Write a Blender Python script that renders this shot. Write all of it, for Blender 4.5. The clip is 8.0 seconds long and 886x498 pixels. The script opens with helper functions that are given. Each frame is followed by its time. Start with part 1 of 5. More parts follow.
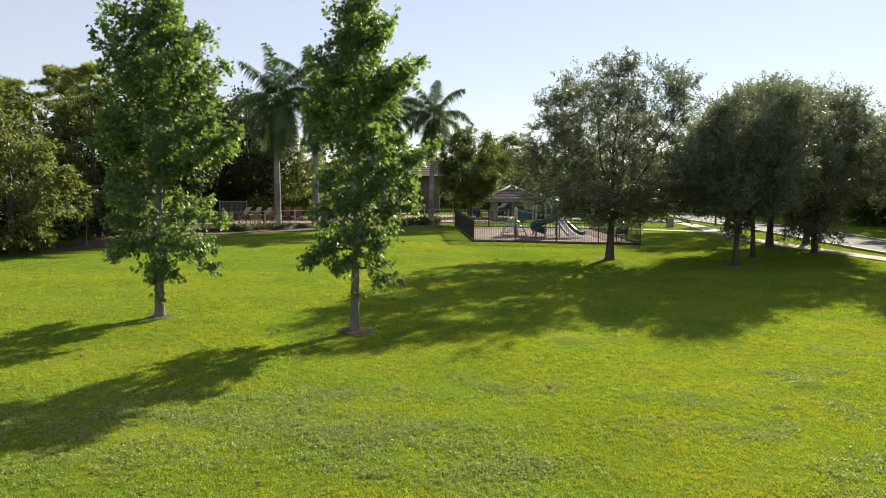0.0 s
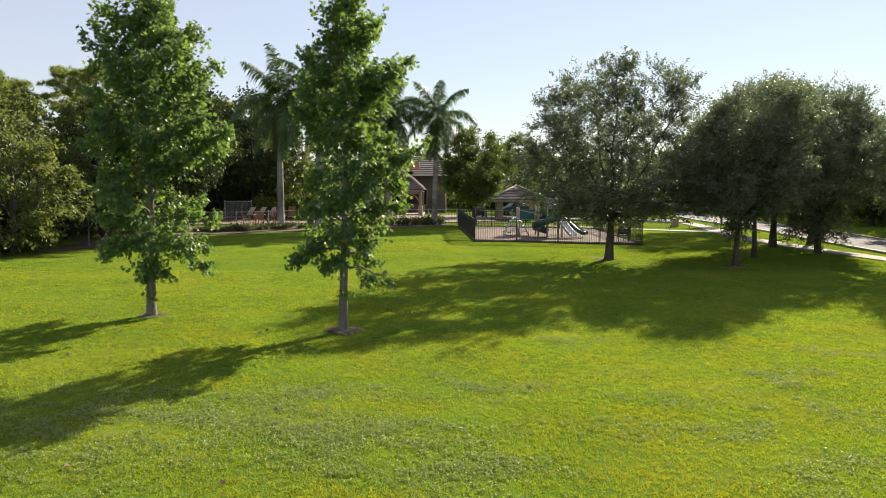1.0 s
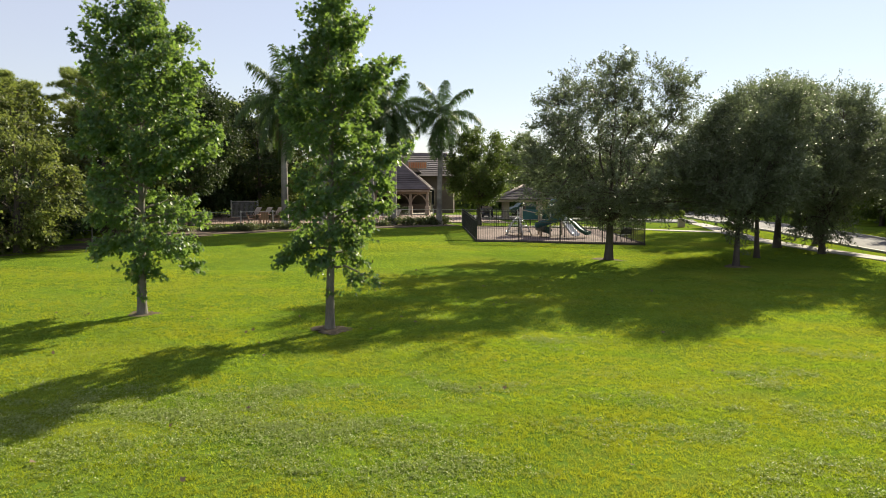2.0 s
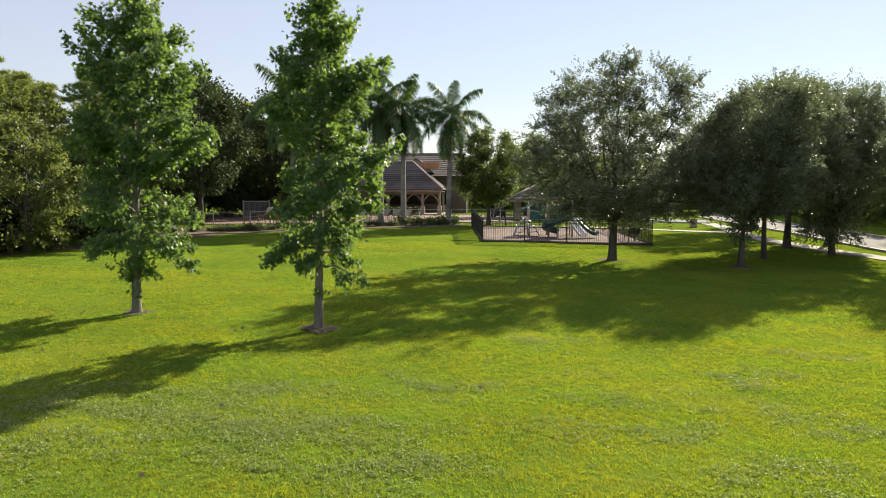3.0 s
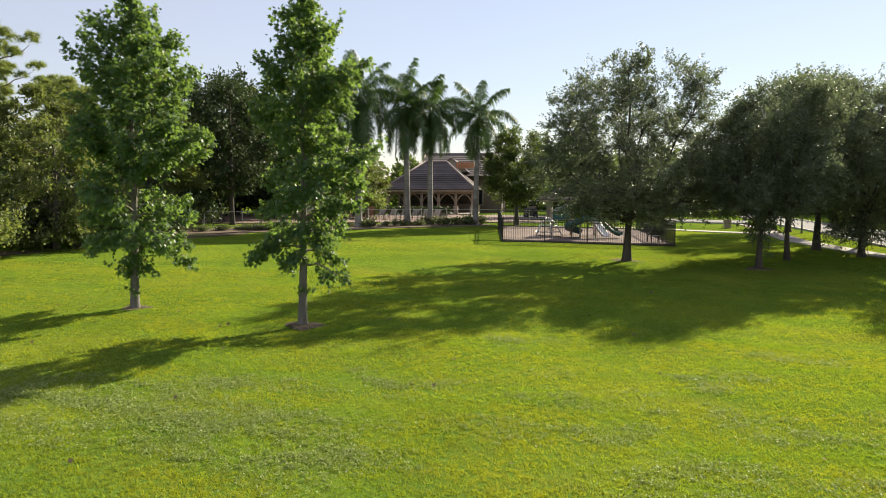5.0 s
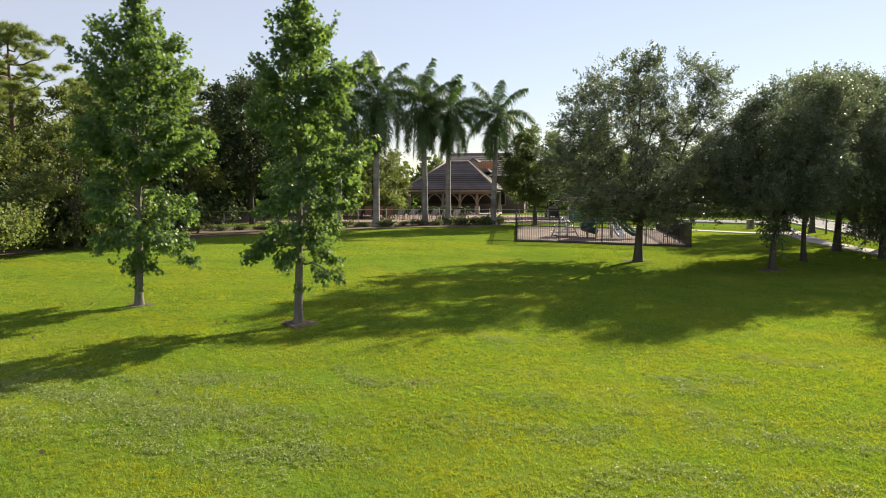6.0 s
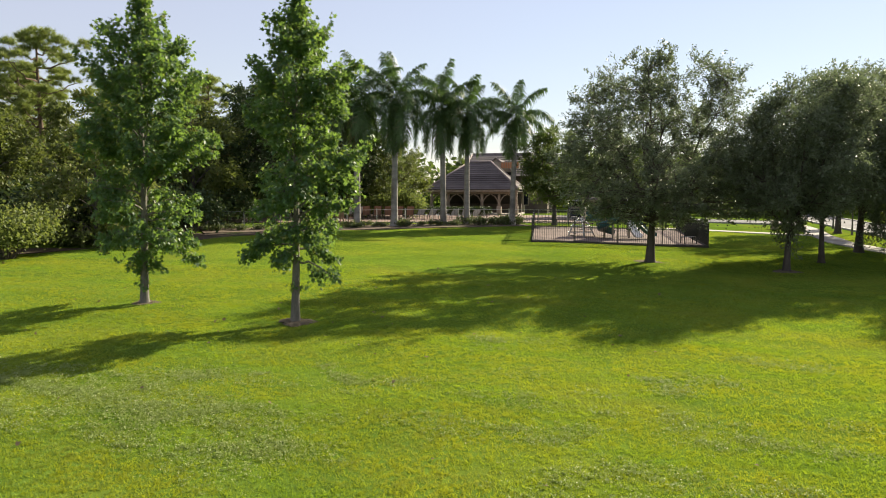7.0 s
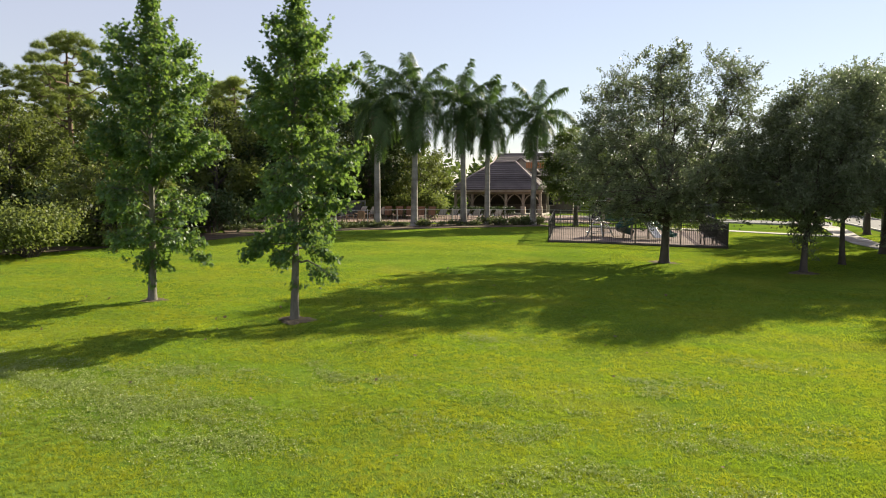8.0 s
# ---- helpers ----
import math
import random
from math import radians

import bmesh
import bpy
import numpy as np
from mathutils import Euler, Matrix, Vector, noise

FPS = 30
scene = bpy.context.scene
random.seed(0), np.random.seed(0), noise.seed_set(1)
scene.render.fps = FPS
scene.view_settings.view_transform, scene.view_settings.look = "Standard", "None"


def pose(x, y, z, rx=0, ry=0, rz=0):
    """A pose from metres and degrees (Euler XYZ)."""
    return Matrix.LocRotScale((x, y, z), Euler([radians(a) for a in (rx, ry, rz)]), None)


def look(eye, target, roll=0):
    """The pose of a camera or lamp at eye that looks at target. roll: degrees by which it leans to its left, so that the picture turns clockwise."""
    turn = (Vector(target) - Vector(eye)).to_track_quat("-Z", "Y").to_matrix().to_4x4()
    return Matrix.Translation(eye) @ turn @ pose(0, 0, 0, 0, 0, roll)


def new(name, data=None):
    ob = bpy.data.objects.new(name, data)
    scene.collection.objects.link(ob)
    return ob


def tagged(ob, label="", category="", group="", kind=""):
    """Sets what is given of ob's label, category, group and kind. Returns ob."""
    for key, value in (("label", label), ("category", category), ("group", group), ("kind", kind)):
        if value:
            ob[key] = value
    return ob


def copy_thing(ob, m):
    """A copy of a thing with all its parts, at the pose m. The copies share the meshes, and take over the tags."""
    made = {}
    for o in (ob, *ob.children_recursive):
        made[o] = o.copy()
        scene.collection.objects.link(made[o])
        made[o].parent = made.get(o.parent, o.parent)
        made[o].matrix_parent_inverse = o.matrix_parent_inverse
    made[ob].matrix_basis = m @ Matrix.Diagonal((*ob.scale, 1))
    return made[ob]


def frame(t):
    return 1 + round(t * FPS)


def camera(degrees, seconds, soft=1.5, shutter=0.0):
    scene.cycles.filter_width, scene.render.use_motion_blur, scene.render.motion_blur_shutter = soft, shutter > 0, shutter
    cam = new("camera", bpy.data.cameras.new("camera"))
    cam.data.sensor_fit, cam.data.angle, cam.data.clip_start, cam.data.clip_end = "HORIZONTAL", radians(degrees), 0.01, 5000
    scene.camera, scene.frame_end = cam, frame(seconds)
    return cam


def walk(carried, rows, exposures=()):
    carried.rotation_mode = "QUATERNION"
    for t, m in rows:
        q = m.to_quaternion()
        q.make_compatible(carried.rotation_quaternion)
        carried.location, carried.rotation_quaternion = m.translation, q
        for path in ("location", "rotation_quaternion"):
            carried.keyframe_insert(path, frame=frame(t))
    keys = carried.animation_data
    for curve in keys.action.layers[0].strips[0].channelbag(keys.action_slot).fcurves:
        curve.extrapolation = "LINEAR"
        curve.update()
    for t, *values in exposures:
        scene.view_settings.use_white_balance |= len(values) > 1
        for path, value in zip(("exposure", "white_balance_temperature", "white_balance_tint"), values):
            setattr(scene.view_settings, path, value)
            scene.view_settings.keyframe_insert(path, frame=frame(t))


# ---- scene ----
cam = camera(63.3, 8.0, soft=1.0)
METRES, EYE, TILT, LEAN, TURN = 6.6, 3.66, -4.5, 0.0, 0.0
ROWS = [
    (0.0, 0.0, 0.0, 0.0, 0.0, 0.0, -0.0),
    (0.5, 0.0402, -0.0008, -0.0001, 0.42, 0.0, -0.02),
    (1.0, 0.0852, -0.0004, -0.0011, 0.85, -0.0, -0.05),
    (1.5, 0.1336, -0.0003, -0.0017, 1.3, 0.0, -0.08),
    (3.0, 0.3091, -0.0013, -0.0029, 3.47, 0.01, -0.26),
    (3.5, 0.3725, -0.0015, -0.0036, 4.31, 0.01, -0.33),
    (4.0, 0.4368, -0.001, -0.0039, 5.2, 0.0, -0.39),
    (4.5, 0.5007, 0.0003, -0.0041, 6.2, -0.01, -0.47),
    (6.0, 0.7151, 0.0099, -0.0038, 9.77, -0.05, -0.77),
    (6.5, 0.7776, 0.0155, -0.0036, 10.82, -0.06, -0.85),
    (7.0, 0.8559, 0.0242, -0.0031, 12.2, -0.08, -0.95),
    (7.5, 0.9191, 0.033, -0.003, 13.35, -0.09, -1.04),
    (8.0, 0.9974, 0.0453, -0.0029, 14.79, -0.11, -1.15),
]
walk(cam, [(t, pose(0, 0, EYE, TILT, LEAN, TURN) @ pose(METRES * x, METRES * y, METRES * z, 90 + pitch, roll, yaw)) for t, x, y, z, yaw, pitch, roll in ROWS],
     exposures=((0.0, 1.32), (8.0, 1.32)))

# ---- sky and sun ----
SUN_AZ, SUN_EL = 31.5, 26.0
world = bpy.data.worlds.new("sky")
scene.world = world
world.use_nodes = True
wn = world.node_tree
wn.nodes.clear()
sky = wn.nodes.new("ShaderNodeTexSky")
sky.sky_type = "NISHITA"
sky.sun_disc = False
sky.sun_elevation = radians(SUN_EL)
sky.sun_rotation = radians(SUN_AZ)
sky.dust_density = 0.04
sky.air_density = 1.25
sky.ozone_density = 3.0
bg = wn.nodes.new("ShaderNodeBackground")
bg.inputs["Strength"].default_value = 0.067
wout = wn.nodes.new("ShaderNodeOutputWorld")
haze = wn.nodes.new("ShaderNodeMix")  # thin summer haze evens the sky out
haze.data_type = "RGBA"
haze.inputs[0].default_value = 0.55
haze.inputs[7].default_value = (4.6, 4.12, 4.65, 1)
wn.links.new(sky.outputs[0], haze.inputs[6])
wn.links.new(haze.outputs[2], bg.inputs[0])
wn.links.new(bg.outputs[0], wout.inputs[0])
sun_data = bpy.data.lights.new("sun", "SUN")
sun_data.energy = 5.0
sun_data.angle = radians(0.6)
sun_data.color = (1.0, 0.90, 0.69)
sun = new("sun", sun_data)
az, el = radians(SUN_AZ), radians(SUN_EL)
SUN_DIR = Vector((math.sin(az) * math.cos(el), math.cos(az) * math.cos(el), math.sin(el)))
sun.matrix_basis = look(SUN_DIR * 150, (0, 0, 0))


# ---- materials ----
def socket_mix(nt, fac, a, b):
    m = nt.nodes.new("ShaderNodeMix")
    m.data_type = "RGBA"
    if isinstance(fac, (int, float)):
        m.inputs[0].default_value = fac
    else:
        nt.links.new(fac, m.inputs[0])
    for k, v in ((6, a), (7, b)):
        if isinstance(v, tuple):
            m.inputs[k].default_value = (*v, 1)
        else:
            nt.links.new(v, m.inputs[k])
    return m.outputs[2]


def ramp(nt, value, lo, hi):
    r = nt.nodes.new("ShaderNodeMapRange")
    r.inputs[1].default_value, r.inputs[2].default_value = lo, hi
    nt.links.new(value, r.inputs[0])
    return r.outputs[0]


def grain(nt, coords, scale, detail=4.0, stretch=None):
    n = nt.nodes.new("ShaderNodeTexNoise")
    n.inputs["Scale"].default_value = scale
    n.inputs["Detail"].default_value = detail
    if stretch:
        mp = nt.nodes.new("ShaderNodeMapping")
        mp.inputs["Scale"].default_value = stretch
        nt.links.new(coords, mp.inputs[0])
        coords = mp.outputs[0]
    nt.links.new(coords, n.inputs["Vector"])
    return n.outputs["Fac"]


def surface(name, dark, light, coarse=1.5, fine=30.0, rough=0.8, metal=0.0, bump=0.3, spec=0.3, stretch=None, by_object=0.0, stain=None):
    """A procedural surface: two colours mixed by a coarse and a fine grain, with relief."""
    m = bpy.data.materials.new(name)
    m.use_nodes = True
    nt = m.node_tree
    b = nt.nodes["Principled BSDF"]
    geo = nt.nodes.new("ShaderNodeNewGeometry").outputs["Position"]
    g1 = ramp(nt, grain(nt, geo, coarse, 5, stretch), 0.3, 0.7)
    g2 = ramp(nt, grain(nt, geo, fine, 3, stretch), 0.25, 0.75)
    both = nt.nodes.new("ShaderNodeMath")
    both.operation = "MULTIPLY_ADD"
    nt.links.new(g1, both.inputs[0])
    both.inputs[1].default_value = 0.55
    half = nt.nodes.new("ShaderNodeMath")
    half.operation = "MULTIPLY"
    nt.links.new(g2, half.inputs[0])
    half.inputs[1].default_value = 0.45
    nt.links.new(half.outputs[0], both.inputs[2])
    col = socket_mix(nt, both.outputs[0], dark, light)
    if stain:
        col = socket_mix(nt, ramp(nt, grain(nt, geo, coarse * 0.35, 6), 0.52, 0.68), col, stain)
    if by_object:
        oi = nt.nodes.new("ShaderNodeObjectInfo").outputs["Random"]
        col = socket_mix(nt, ramp(nt, oi, 0.0, 1.0 / by_object), col, tuple(c * 0.45 for c in dark))
    nt.links.new(col, b.inputs["Base Color"])
    b.inputs["Roughness"].default_value = rough
    b.inputs["Metallic"].default_value = metal
    b.inputs["Specular IOR Level"].default_value = spec
    if bump:
        bp = nt.nodes.new("ShaderNodeBump")
        bp.inputs["Strength"].default_value = bump
        bp.inputs["Distance"].default_value = 0.02
        nt.links.new(both.outputs[0], bp.inputs["Height"])
        nt.links.new(bp.outputs[0], b.inputs["Normal"])
    return m


def foliage(name, dark, light, sere=None, through_col=None, trans=0.4, rough=0.45, spec=0.4, patch=0.6, patch_tint=None, mottle=0.0):
    """Leaves: each island its own tone, patches over the crown, light that comes through, and a waxy gloss."""
    m = bpy.data.materials.new(name)
    m.use_nodes = True
    nt = m.node_tree
    b = nt.nodes["Principled BSDF"]
    out = nt.nodes["Material Output"]
    g = nt.nodes.new("ShaderNodeNewGeometry")
    rnd = g.outputs["Random Per Island"]
    col = socket_mix(nt, rnd, dark, light)
    big = ramp(nt, grain(nt, g.outputs["Position"], patch, 3), 0.35, 0.65)
    col = socket_mix(nt, big, col, socket_mix(nt, 0.5, col, patch_tint or light))
    if sere:
        col = socket_mix(nt, ramp(nt, rnd, 0.93, 0.97), col, sere)
    if mottle:
        broad = ramp(nt, grain(nt, g.outputs["Position"], mottle * 0.1, 5, (0.6, 1.0, 1.0)), 0.40, 0.66)
        col = socket_mix(nt, broad, col, socket_mix(nt, 0.42, col, (0.45 * dark[0], 0.72 * dark[1], dark[2])))
        spots = ramp(nt, grain(nt, g.outputs["Position"], mottle, 4), 0.38, 0.62)
        col = socket_mix(nt, spots, socket_mix(nt, 0.6, col, tuple(0.45 * k for k in dark)), col)
    nt.links.new(col, b.inputs["Base Color"])
    b.inputs["Roughness"].default_value = rough
    b.inputs["Specular IOR Level"].default_value = spec
    tr = nt.nodes.new("ShaderNodeBsdfTranslucent")
    glow = through_col or light
    tint = socket_mix(nt, 0.75, col, glow)
    if mottle:
        # lush and dry patches show in the light that comes through the blades
        tint = socket_mix(nt, broad, tint, socket_mix(nt, 0.6, tint, (0.42 * glow[0], 0.80 * glow[1], 0.02)))
        dry = ramp(nt, grain(nt, g.outputs["Position"], mottle * 0.17, 5, (0.7, 1.2, 1.0)), 0.52, 0.66)
        tint = socket_mix(nt, dry, tint, socket_mix(nt, 0.45, tint, (0.32, 0.33, 0.05)))
    nt.links.new(tint, tr.inputs["Color"])
    mix = nt.nodes.new("ShaderNodeMixShader")
    mix.inputs[0].default_value = trans
    nt.links.new(b.outputs[0], mix.inputs[1])
    nt.links.new(tr.outputs[0], mix.inputs[2])
    nt.links.new(mix.outputs[0], out.inputs[0])
    return m


M_LAWN = surface("lawn_thatch", (0.060, 0.108, 0.014), (0.142, 0.212, 0.026), 0.7, 60, 1.0, bump=0.6, spec=0.0, stain=(0.16, 0.19, 0.025))
M_BLADE = foliage("grass_blade", (0.095, 0.205, 0.040), (0.225, 0.345, 0.072), (0.29, 0.34, 0.08), (0.505, 0.515, 0.006), 0.48, 0.7, 0.12, 0.45, (0.30, 0.31, 0.06), 7.0)
M_BLADE_FAR = foliage("far_grass_blade", (0.130, 0.255, 0.050), (0.185, 0.305, 0.062), None, (0.49, 0.505, 0.006), 0.48, 0.7, 0.12, 0.45, (0.26, 0.31, 0.06), 2.2)
M_SYC = foliage("sycamore_leaf", (0.030, 0.078, 0.036), (0.096, 0.172, 0.082), (0.22, 0.22, 0.06), (0.27, 0.41, 0.048), 0.42, 0.46, 0.30, 0.8)
M_OAK = foliage("live_oak_leaf", (0.055, 0.074, 0.045), (0.155, 0.185, 0.108), None, (0.19, 0.24, 0.10), 0.34, 0.46, 0.42, 0.5)
M_WOOD = foliage("broadleaf", (0.030, 0.054, 0.015), (0.095, 0.138, 0.034), (0.13, 0.12, 0.04), (0.18, 0.25, 0.04), 0.35, 0.55, 0.3, 0.3)
# darker than M_WOOD: deep woodland shade is put into this leaf colour
M_DARK = foliage("shade_dark_broadleaf", (0.016, 0.032, 0.013), (0.050, 0.080, 0.027), (0.09, 0.08, 0.035), (0.09, 0.13, 0.03), 0.17, 0.6, 0.2, 0.3)
M_EDGE = foliage("olive_edge_leaf", (0.052, 0.080, 0.022), (0.150, 0.182, 0.052), (0.19, 0.16, 0.055), (0.26, 0.31, 0.06), 0.38, 0.55, 0.25, 0.35)
M_OLIVE = foliage("olive_broadleaf", (0.042, 0.065, 0.017), (0.125, 0.152, 0.036), (0.15, 0.13, 0.045), (0.22, 0.27, 0.045), 0.36, 0.55, 0.3, 0.3)
M_LIME = foliage("light_broadleaf", (0.06, 0.095, 0.024), (0.165, 0.20, 0.055), (0.22, 0.18, 0.06), (0.27, 0.33, 0.065), 0.38, 0.6, 0.15, 0.4)
M_PINE = foliage("pine_needle", (0.085, 0.135, 0.03), (0.24, 0.29, 0.075), (0.22, 0.17, 0.06), (0.32, 0.38, 0.07), 0.38, 0.55, 0.3, 0.5)
M_PALM = foliage("palm_leaflet", (0.026, 0.055, 0.02), (0.085, 0.14, 0.042), (0.12, 0.11, 0.05), (0.15, 0.26, 0.04), 0.24, 0.5, 0.3, 0.7)
M_WEED = foliage("clover_leaf", (0.12, 0.175, 0.042), (0.30, 0.36, 0.115), (0.44, 0.44, 0.24), (0.30, 0.38, 0.055), 0.30, 0.55, 0.26, 2.5)
M_SHRUB = foliage("shrub_leaf", (0.032, 0.052, 0.020), (0.095, 0.118, 0.048), (0.20, 0.12, 0.07), (0.15, 0.19, 0.05), 0.28, 0.55, 0.3, 1.2)
M_HEDGE = foliage("clipped_hedge_leaf", (0.06, 0.10, 0.012), (0.18, 0.24, 0.03), None, (0.25, 0.34, 0.04), 0.35, 0.5, 0.3, 1.0)
M_BARK = surface("grey_bark", (0.08, 0.075, 0.06), (0.235, 0.22, 0.185), 3, 40, 0.95, bump=0.9, spec=0.15, stretch=(1, 1, 0.25))
M_OAKBARK = surface("dark_oak_bark", (0.035, 0.03, 0.026), (0.12, 0.10, 0.085), 4, 40, 0.95, bump=1.0, stretch=(1, 1, 0.3))
M_PINEBARK = surface("pine_bark", (0.08, 0.055, 0.04), (0.24, 0.17, 0.12), 3, 20, 0.95, bump=1.0, stretch=(1, 1, 0.4))
M_PALMBARK = surface("palm_trunk_bark", (0.16, 0.15, 0.135), (0.36, 0.34, 0.31), 1.2, 16, 0.9, bump=0.6, stretch=(1, 1, 3.0), stain=(0.09, 0.08, 0.07))
M_DEAD = foliage("dry_palm_leaf", (0.10, 0.075, 0.045), (0.22, 0.17, 0.11), None, (0.2, 0.15, 0.08), 0.2, 0.8, 0.1, 1.0)
M_SHAFT = surface("green_crownshaft", (0.07, 0.13, 0.04), (0.13, 0.20, 0.06), 1.5, 12, 0.5, bump=0.1)
M_MULCH = surface("wood_mulch", (0.075, 0.055, 0.04), (0.21, 0.165, 0.125), 3, 45, 1.0, bump=1.0, spec=0.1)
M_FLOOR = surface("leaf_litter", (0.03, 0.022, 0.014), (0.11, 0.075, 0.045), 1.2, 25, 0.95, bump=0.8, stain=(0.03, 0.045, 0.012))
M_ASPHALT = surface("sun_bleached_asphalt", (0.12, 0.118, 0.12), (0.21, 0.205, 0.20), 0.5, 60, 0.95, bump=0.3, spec=0.15)
M_CONCRETE = surface("concrete", (0.34, 0.31, 0.27), (0.48, 0.45, 0.40), 0.8, 30, 0.95, bump=0.2, spec=0.15, stain=(0.28, 0.25, 0.21))
M_PAVER = surface("pink_paver", (0.30, 0.20, 0.16), (0.46, 0.34, 0.28), 1.0, 18, 0.85, bump=0.3, by_object=0.6)
# pinkish surfacing made darker and greyer: partial tree shade is put into the colour
M_RUBBER = surface("play_surfacing", (0.15, 0.115, 0.10), (0.28, 0.22, 0.195), 0.9, 40, 1.0, bump=0.6, spec=0.1, stain=(0.13, 0.105, 0.095))
M_BLACK = surface("black_powder_coat", (0.012, 0.012, 0.013), (0.03, 0.03, 0.031), 3, 40, 0.45, bump=0.05, spec=0.5)
M_BRONZE = surface("bronze_aluminium", (0.05, 0.045, 0.038), (0.10, 0.09, 0.075), 3, 40, 0.4, metal=0.3, bump=0.05)
M_PALE = surface("pale_aluminium", (0.45, 0.45, 0.44), (0.62, 0.62, 0.60), 3, 30, 0.4, metal=0.3, bump=0.05)
M_GREY = surface("grey_coated_metal", (0.16, 0.16, 0.165), (0.27, 0.27, 0.275), 3, 30, 0.5, bump=0.05)
M_TEAL = surface("teal_moulded_plastic", (0.010, 0.062, 0.072), (0.02, 0.105, 0.115), 1.5, 30, 0.35, bump=0.05, spec=0.5)
M_GREEN = surface("dark_green_plastic", (0.008, 0.05, 0.035), (0.015, 0.085, 0.06), 1.5, 30, 0.3, bump=0.05, spec=0.5)
M_WHITE = surface("white_plastic", (0.66, 0.66, 0.64), (0.82, 0.82, 0.80), 2, 30, 0.25, bump=0.03, spec=0.5)
M_TAN = surface("tan_coated_steel", (0.30, 0.25, 0.19), (0.42, 0.36, 0.28), 2, 30, 0.4, bump=0.05)
M_STUCCO = surface("beige_stucco", (0.30, 0.26, 0.20), (0.46, 0.40, 0.32), 0.6, 60, 0.9, bump=0.3)
M_BED = surface("pale_bark_mulch", (0.055, 0.045, 0.03), (0.23, 0.19, 0.13), 3, 45, 1.0, bump=1.0, spec=0.05)
# brown stucco darkened: the shade on the side away from the sun is in the colour
M_WALL = surface("shaded_brown_stucco", (0.10, 0.078, 0.064), (0.175, 0.14, 0.115), 0.6, 60, 0.9, bump=0.3)
M_TILE = surface("brown_roof_tile", (0.095, 0.082, 0.078), (0.215, 0.185, 0.175), 0.7, 12, 0.9, bump=0.4, by_object=0.5)
M_RIDGE = surface("ridge_mortar", (0.22, 0.18, 0.165), (0.34, 0.29, 0.27), 1.2, 20, 0.9, bump=0.4)
M_TIMBER = surface("weathered_timber", (0.22, 0.17, 0.12), (0.42, 0.35, 0.27), 2, 40, 0.85, bump=0.4)
# the dimness under the pavilion roof is put into this colour; also roof cores, edging
M_SHADE = surface("dark_shade_plaster", (0.05, 0.042, 0.035), (0.10, 0.085, 0.07), 0.8, 20, 0.9, bump=0.2)
M_CLAY = surface("orange_clay_louvre", (0.42, 0.17, 0.07), (0.60, 0.28, 0.13), 2, 20, 0.8, bump=0.3)
M_SLING = surface("rust_brown_sling", (0.20, 0.115, 0.08), (0.33, 0.205, 0.15), 3, 60, 0.85, bump=0.2)
M_BLUE = surface("pale_blue_sling", (0.30, 0.38, 0.46), (0.45, 0.53, 0.60), 3, 60, 0.8, bump=0.2)
M_TYRE = surface("tyre_rubber", (0.015, 0.015, 0.015), (0.035, 0.035, 0.035), 3, 40, 0.8, bump=0.2)
M_NAVY = surface("dark_blue_paint", (0.02, 0.03, 0.06), (0.035, 0.05, 0.09), 2, 30, 0.25, bump=0.02, spec=0.6)
M_KERB = surface("kerb_concrete", (0.32, 0.30, 0.27), (0.50, 0.47, 0.43), 1.5, 30, 0.85, bump=0.2)
M_GLASS = surface("dark_window_glass", (0.01, 0.012, 0.014), (0.02, 0.024, 0.026), 1, 10, 0.05, bump=0, spec=0.8)


# ---- geometry helpers ----
def rise(x, y):
    """The height of the ground at a place of the plan."""
    u = np.asarray(y, float) - 12.0
    r = 0.5 * (u + np.sqrt(u * u + 16.0))
    w = 44.0 - r
    r = 44.0 - 0.5 * (w + np.sqrt(w * w + 16.0))
    return 0.026 * r - 0.018 * np.clip(x, -24.0, 24.0)


def gz(x, y):
    return float(rise(x, y))


def mesh_of(name, verts, tris, material):
    """A mesh from arrays of places and triangles."""
    verts, tris = np.asarray(verts, np.float32), np.asarray(tris, np.int32)
    me = bpy.data.meshes.new(name)
    me.vertices.add(len(verts))
    me.vertices.foreach_set("co", verts.ravel())
    me.loops.add(tris.size)
    me.loops.foreach_set("vertex_index", tris.ravel())
    me.polygons.add(len(tris))
    me.polygons.foreach_set("loop_start", np.arange(0, tris.size, tris.shape[1], dtype=np.int32))
    me.update(calc_edges=True)
    me.materials.append(material)
    return me


